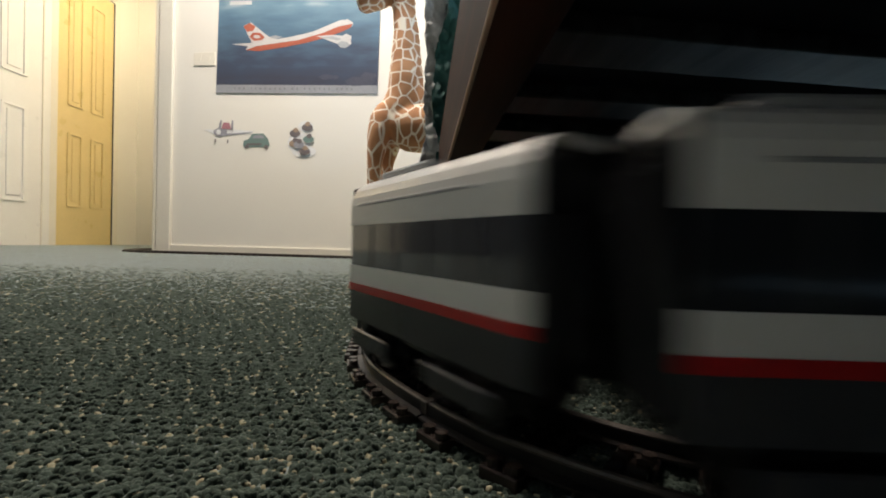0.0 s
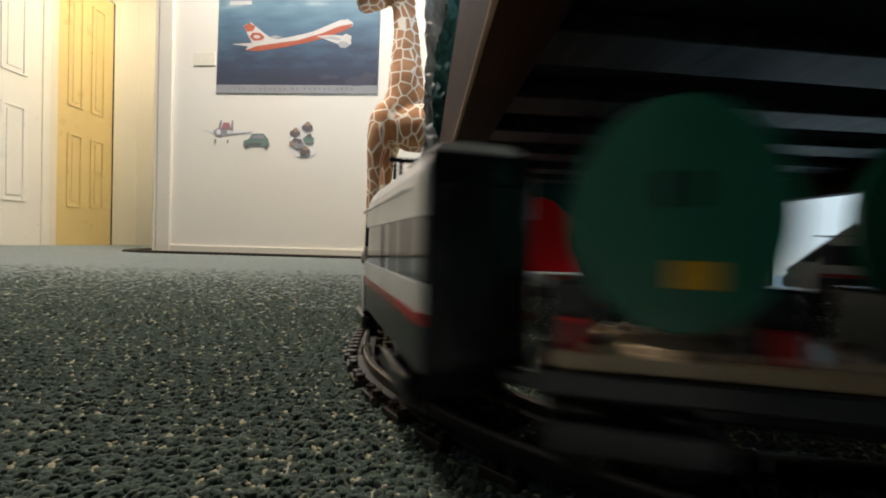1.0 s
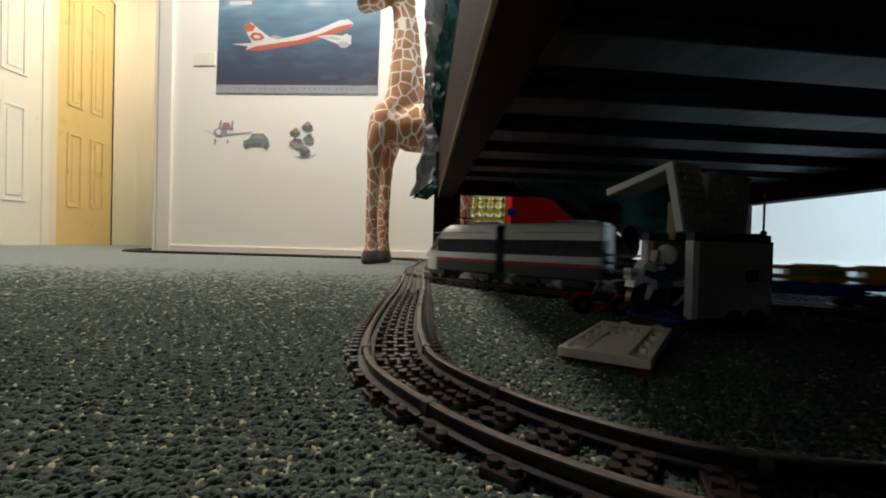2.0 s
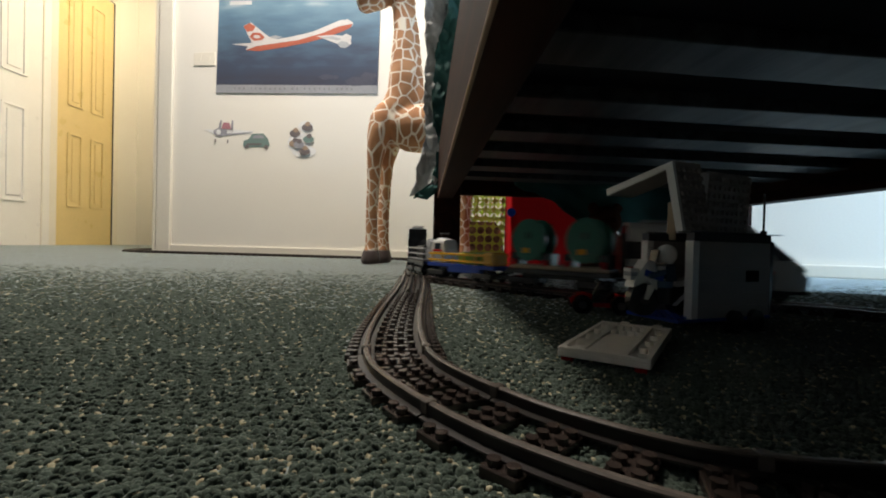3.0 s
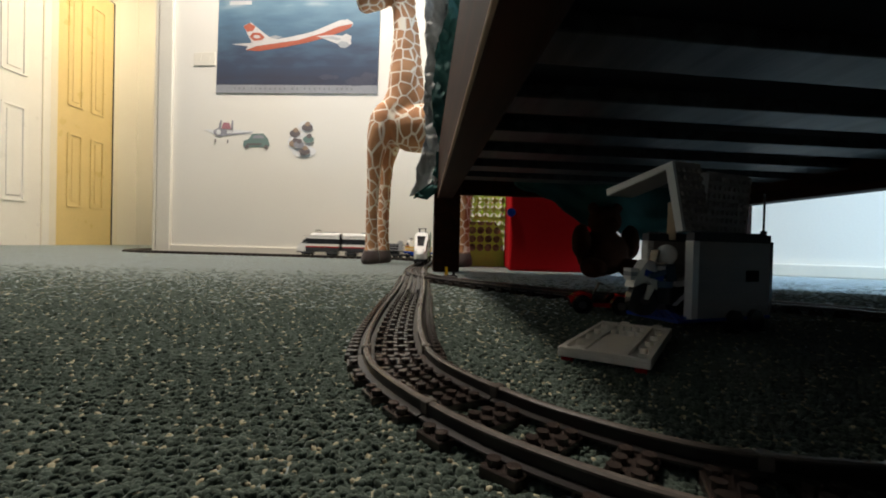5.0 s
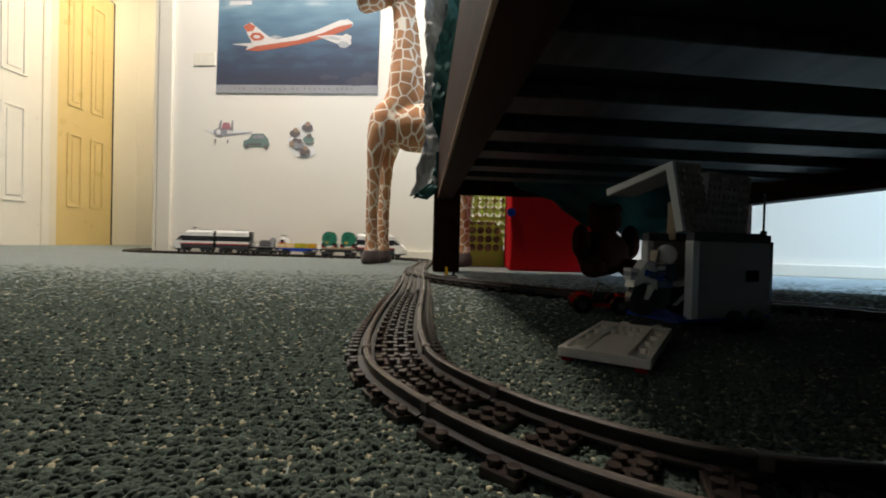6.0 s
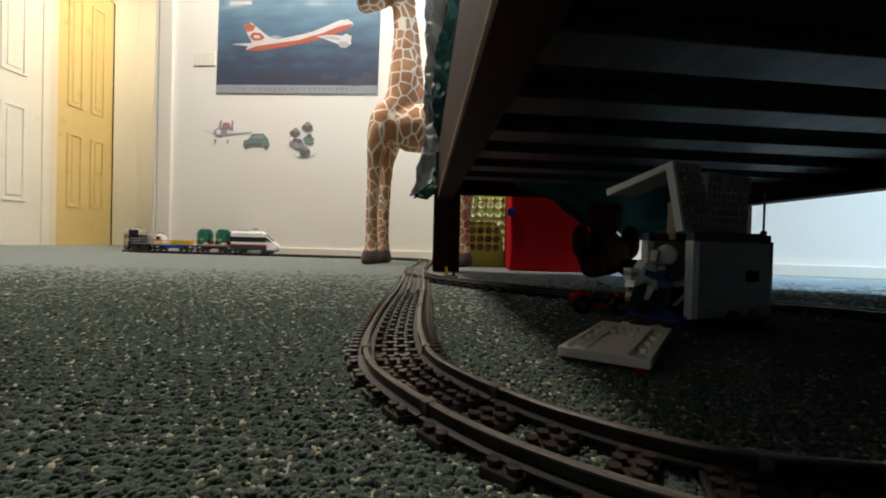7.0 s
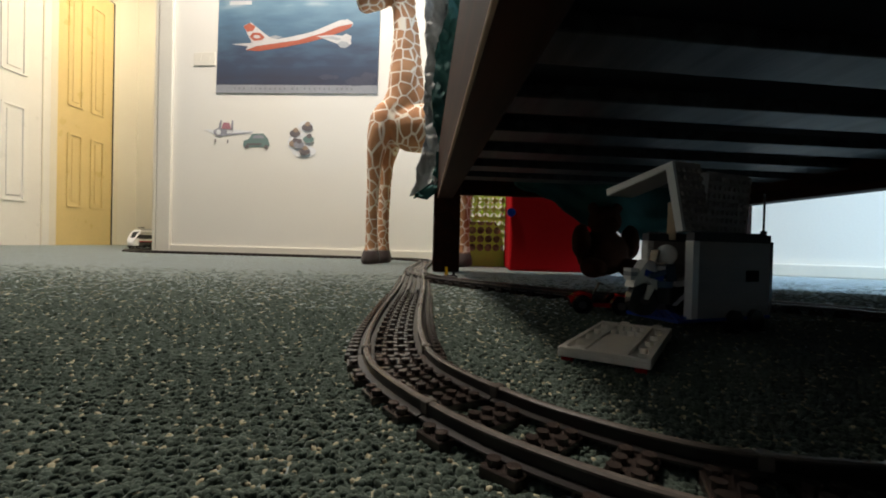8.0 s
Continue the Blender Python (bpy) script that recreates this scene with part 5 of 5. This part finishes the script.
def build_plush():
    bm = bmesh.new()
    for c, r in (((0, 0, 0.075), (0.085, 0.065, 0.075)), ((0, -0.01, 0.175), (0.052, 0.048, 0.048)), ((-0.042, -0.01, 0.215), (0.018, 0.012, 0.018)), ((0.042, -0.01, 0.215), (0.018, 0.012, 0.018)),
                 ((-0.065, -0.06, 0.03), (0.032, 0.055, 0.030)), ((0.065, -0.06, 0.03), (0.032, 0.055, 0.030)), ((-0.085, -0.02, 0.11), (0.028, 0.03, 0.055)), ((0.085, -0.02, 0.11), (0.028, 0.03, 0.055)), ((0, -0.05, 0.165), (0.024, 0.022, 0.018))):
        bmesh.ops.create_icosphere(bm, subdivisions=3, radius=1, matrix=Matrix.Translation(c) @ Matrix.Diagonal((*r, 1)))
    for v in bm.verts:
        v.co += v.normal * 0.003 * noise.noise(v.co * 90)
    ob = part("plush_bear", bm, surface("brown_plush", (0.042, 0.014, 0.006), 0.95, spec=0.1, vary=0.3, scale=20, fine=400, bump=0.5, step=0.003), smooth=True)
    rm = ob.modifiers.new("one_skin", "REMESH")
    rm.mode, rm.voxel_size, rm.use_smooth_shade = "VOXEL", 0.004, True
    ob.matrix_basis = pose(0.445, 1.24, 0, 0, 0, 12) @ Matrix.Scale(0.88, 4)
    tagged(ob, "brown plush bear sitting on the carpet", "plush toy")


build_plush()


def build_lost_bits():
    bm = bmesh.new()
    prism(bm, [(-0.0075, 0.0), (0.0075, 0.0), (0.005, 0.020), (-0.005, 0.020)], 0.008, pose(0, 0.004, 0, 90, 0, 0))
    cyl(bm, (0, 0, 0.0245), 0.005, 0.009, seg=14)
    f = part("toy_figure", bm, P_YELLOW)
    f.matrix_basis = pose(0.010, 1.12, 0.0) @ Matrix.Scale(0.75, 4)
    tagged(f, "small yellow toy figure beside the track", "toy figure")
    bm = bmesh.new()
    rbox(bm, 0, 0, 0.005, 0.030, 0.016, 0.010, 0.001, 1)
    cyl(bm, (0.008, 0, 0.014), 0.004, 0.010, seg=10)
    f = part("points_lever", bm, P_DARK)
    f.matrix_basis = pose(0.018, 1.00, 0.0, 0, 0, 15)
    tagged(f, "dark grey toy points lever beside track", "toy part")


build_lost_bits()


# ---- carpet pile ----
def build_pile():
    """Loops of the carpet near the railway, with an even count of rows, each loop a small dome of its own."""
    rng = np.random.default_rng(4)
    pts = []
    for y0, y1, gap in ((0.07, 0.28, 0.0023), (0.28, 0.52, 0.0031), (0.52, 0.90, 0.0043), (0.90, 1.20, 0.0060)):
        ys = np.arange(y0, y1, gap)
        for k, y in enumerate(ys):
            half = y * 1.04 + 0.02
            xs = np.arange(-half, half, gap) + (gap / 2 if k % 2 else 0)
            n = len(xs)
            pts.append(np.stack([xs + rng.normal(0, gap * 0.22, n), y + rng.normal(0, gap * 0.22, n), np.full(n, gap)], 1))
    p = np.concatenate(pts)
    p = p[rng.uniform(0, 1, len(p)) > np.clip((p[:, 1] - 0.26) / 0.94, 0, 1)]  # thins with distance: the paler floor colour stands in for far light
    n = len(p)
    sides = 5
    ang = np.arange(sides) * 2 * math.pi / sides
    r = p[:, 2] * rng.uniform(0.58, 0.95, n)
    # loops stand in small clumps, row by row
    row = np.floor(p[:, 1] / 0.0088)
    clump = np.cos(p[:, 0] * 2 * math.pi / 0.0105 + math.pi * (row % 2) + 0.7 * np.sin(p[:, 0] * 37 + row)) * 0.55 - np.cos(p[:, 1] * 2 * math.pi / 0.0088) * 0.6
    h = 0.0005 + 0.0025 * np.clip(0.50 + 0.60 * clump, 0, 1.05) * rng.uniform(0.65, 1.0, n)
    # far loops lie lower, so fewer dark gaps show
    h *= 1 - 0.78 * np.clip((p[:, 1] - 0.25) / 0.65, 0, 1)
    pale = (clump < 0.2) & (rng.uniform(0, 1, n) < 0.17)
    r = np.where(pale, r * 0.68, r)
    turn = rng.uniform(0, 6.28, n)
    lean = rng.normal(0, 0.45, (n, 2)) * r[:, None]
    m1 = 2 * sides + 1
    v = np.zeros((n, m1, 3))
    for k in range(sides):
        for ring, (f, z) in enumerate(((1.0, 0.0), (0.78, 0.75))):
            v[:, ring * sides + k, 0] = p[:, 0] + r * f * np.cos(ang[k] + turn) + lean[:, 0] * z
            v[:, ring * sides + k, 1] = p[:, 1] + r * f * np.sin(ang[k] + turn) + lean[:, 1] * z
            v[:, ring * sides + k, 2] = h * z
    v[:, 2 * sides, 0], v[:, 2 * sides, 1], v[:, 2 * sides, 2] = p[:, 0] + lean[:, 0], p[:, 1] + lean[:, 1], h
    faces = []
    for k in range(sides):
        j = (k + 1) % sides
        faces += [(k, j, sides + j), (k, sides + j, sides + k), (sides + k, sides + j, 2 * sides)]
    f = (np.array(faces)[None] + (np.arange(n) * m1)[:, None, None]).reshape(-1, 3)
    me = bpy.data.meshes.new("carpet_pile")
    me.vertices.add(n * m1)
    me.vertices.foreach_set("co", v.reshape(-1))
    me.loops.add(len(f) * 3)
    me.loops.foreach_set("vertex_index", f.reshape(-1))
    me.polygons.add(len(f))
    me.polygons.foreach_set("loop_start", np.arange(len(f)) * 3)
    me.polygons.foreach_set("material_index", np.repeat(pale.astype(np.int32), len(faces)))
    me.update(calc_edges=True)
    me.polygons.foreach_set("use_smooth", [True] * len(f))
    m, nt, b = node_mat("shaded_carpet_loops")
    geo = nt.nodes.new("ShaderNodeNewGeometry")
    # much darker than the floor: near shade put into the loop colour
    col = ramp(nt, geo.outputs["Random Per Island"], [(0.0, (0.032, 0.046, 0.036)), (0.5, (0.044, 0.062, 0.049)), (1.0, (0.060, 0.080, 0.064))])
    nt.links.new(col, b.inputs["Base Color"])
    b.inputs["Roughness"].default_value = 0.95
    b.inputs["Specular IOR Level"].default_value = 0.1
    b.inputs["Sheen Weight"].default_value = 0.18
    b.inputs["Sheen Roughness"].default_value = 0.6
    b.inputs["Sheen Tint"].default_value = (0.85, 1.0, 0.88, 1)
    co = nt.nodes.new("ShaderNodeTexCoord")
    fz = add(nt, "ShaderNodeTexNoise", Scale=1500.0, Detail=2.0)
    nt.links.new(co.outputs["Object"], fz.inputs["Vector"])
    bp = add(nt, "ShaderNodeBump", Strength=0.6, Distance=0.0008)
    nt.links.new(fz.outputs[0], bp.inputs["Height"])
    nt.links.new(bp.outputs[0], b.inputs["Normal"])
    me.materials.append(m)
    me.materials.append(surface("pale_yarn", (0.42, 0.39, 0.27), 0.95, vary=0.2, scale=60, fine=900, bump=0.3, spec=0.1))
    tagged(new("carpet_pile", me), "green looped carpet pile with pale flecks", "carpet", kind="stuff")


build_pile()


# ---- what moves ----
def motions():
    # where the tail's tip is, time by time
    tips = [(0.0, -0.064, 1.07, 0.0, 1.2), (0.5, -0.049, 0.685, 0, 1.5), (1.0, -0.037, 0.38, 0, 1.5), (1.2, -0.026, 0.285, 0.5, 1.6), (1.4, 0.040, 0.170, 0.9, 1.8), (1.5, 0.15, 0.124, 0.9, 2.0), (3.0, 0.49, 0.587, 1.6, 2.9), (3.5, 0.208, 0.688, 1.6, 2.9),
            (4.0, -0.032, 0.965, 1.8, 3.2), (4.5, -0.070, 1.12, 1.8, 3.6), (6.0, -0.17, 2.032, 2.8, 9),
            (6.5, -0.46, 2.09, 2.8, 9), (7.0, -0.79, 2.13, 2.8, 9), (7.5, -1.14, 2.165, 2.8, 9), (8.0, -1.675, 2.39, 2.8, 9)]
    ts = [k[0] for k in tips]
    trim = {1.0: 0.008, 1.2: 0.004, 1.4: 0.012, 1.5: 0.008}
    ss = [near_s(x, y, lo, hi) - trim.get(t, 0.0) for t, x, y, lo, hi in tips]

    def tail(t):
        w = [(-0.1, 1), (-0.05, 2), (0, 3), (0.05, 2), (0.1, 1)]
        val = 0
        for d, k in w:
            q = t + d
            if q < ts[0]:
                v = ss[0] + (q - ts[0]) * (ss[1] - ss[0]) / (ts[1] - ts[0])
            elif q > ts[-1]:
                v = ss[-1] + (q - ts[-1]) * (ss[-1] - ss[-2]) / (ts[-1] - ts[-2])
            else:
                v = np.interp(q, ts, ss)
            val += k * v
        return val / 9

    back = 0.0
    for (car, length, turned), gap in zip(reversed(CARS), (0.010, 0.025, 0.010, 0.006, 0.016, 0.0)):
        mid = back + length / 2
        rows = []
        for i in range(81):
            t = i / 10
            s = tail(t) + mid
            k = length * (0.22 if length > 0.2 else 0.30)
            a, b = at_s(s - k), at_s(s + k)
            c, d = (a + b) / 2, b - a
            rows.append((t, Matrix.Translation((c.x, c.y, 0.012)) @ pose(0, 0, 0, 0, 0, math.degrees(math.atan2(d.y, d.x)) + turned)))
        walk(car, rows)
        back += length + gap


motions()
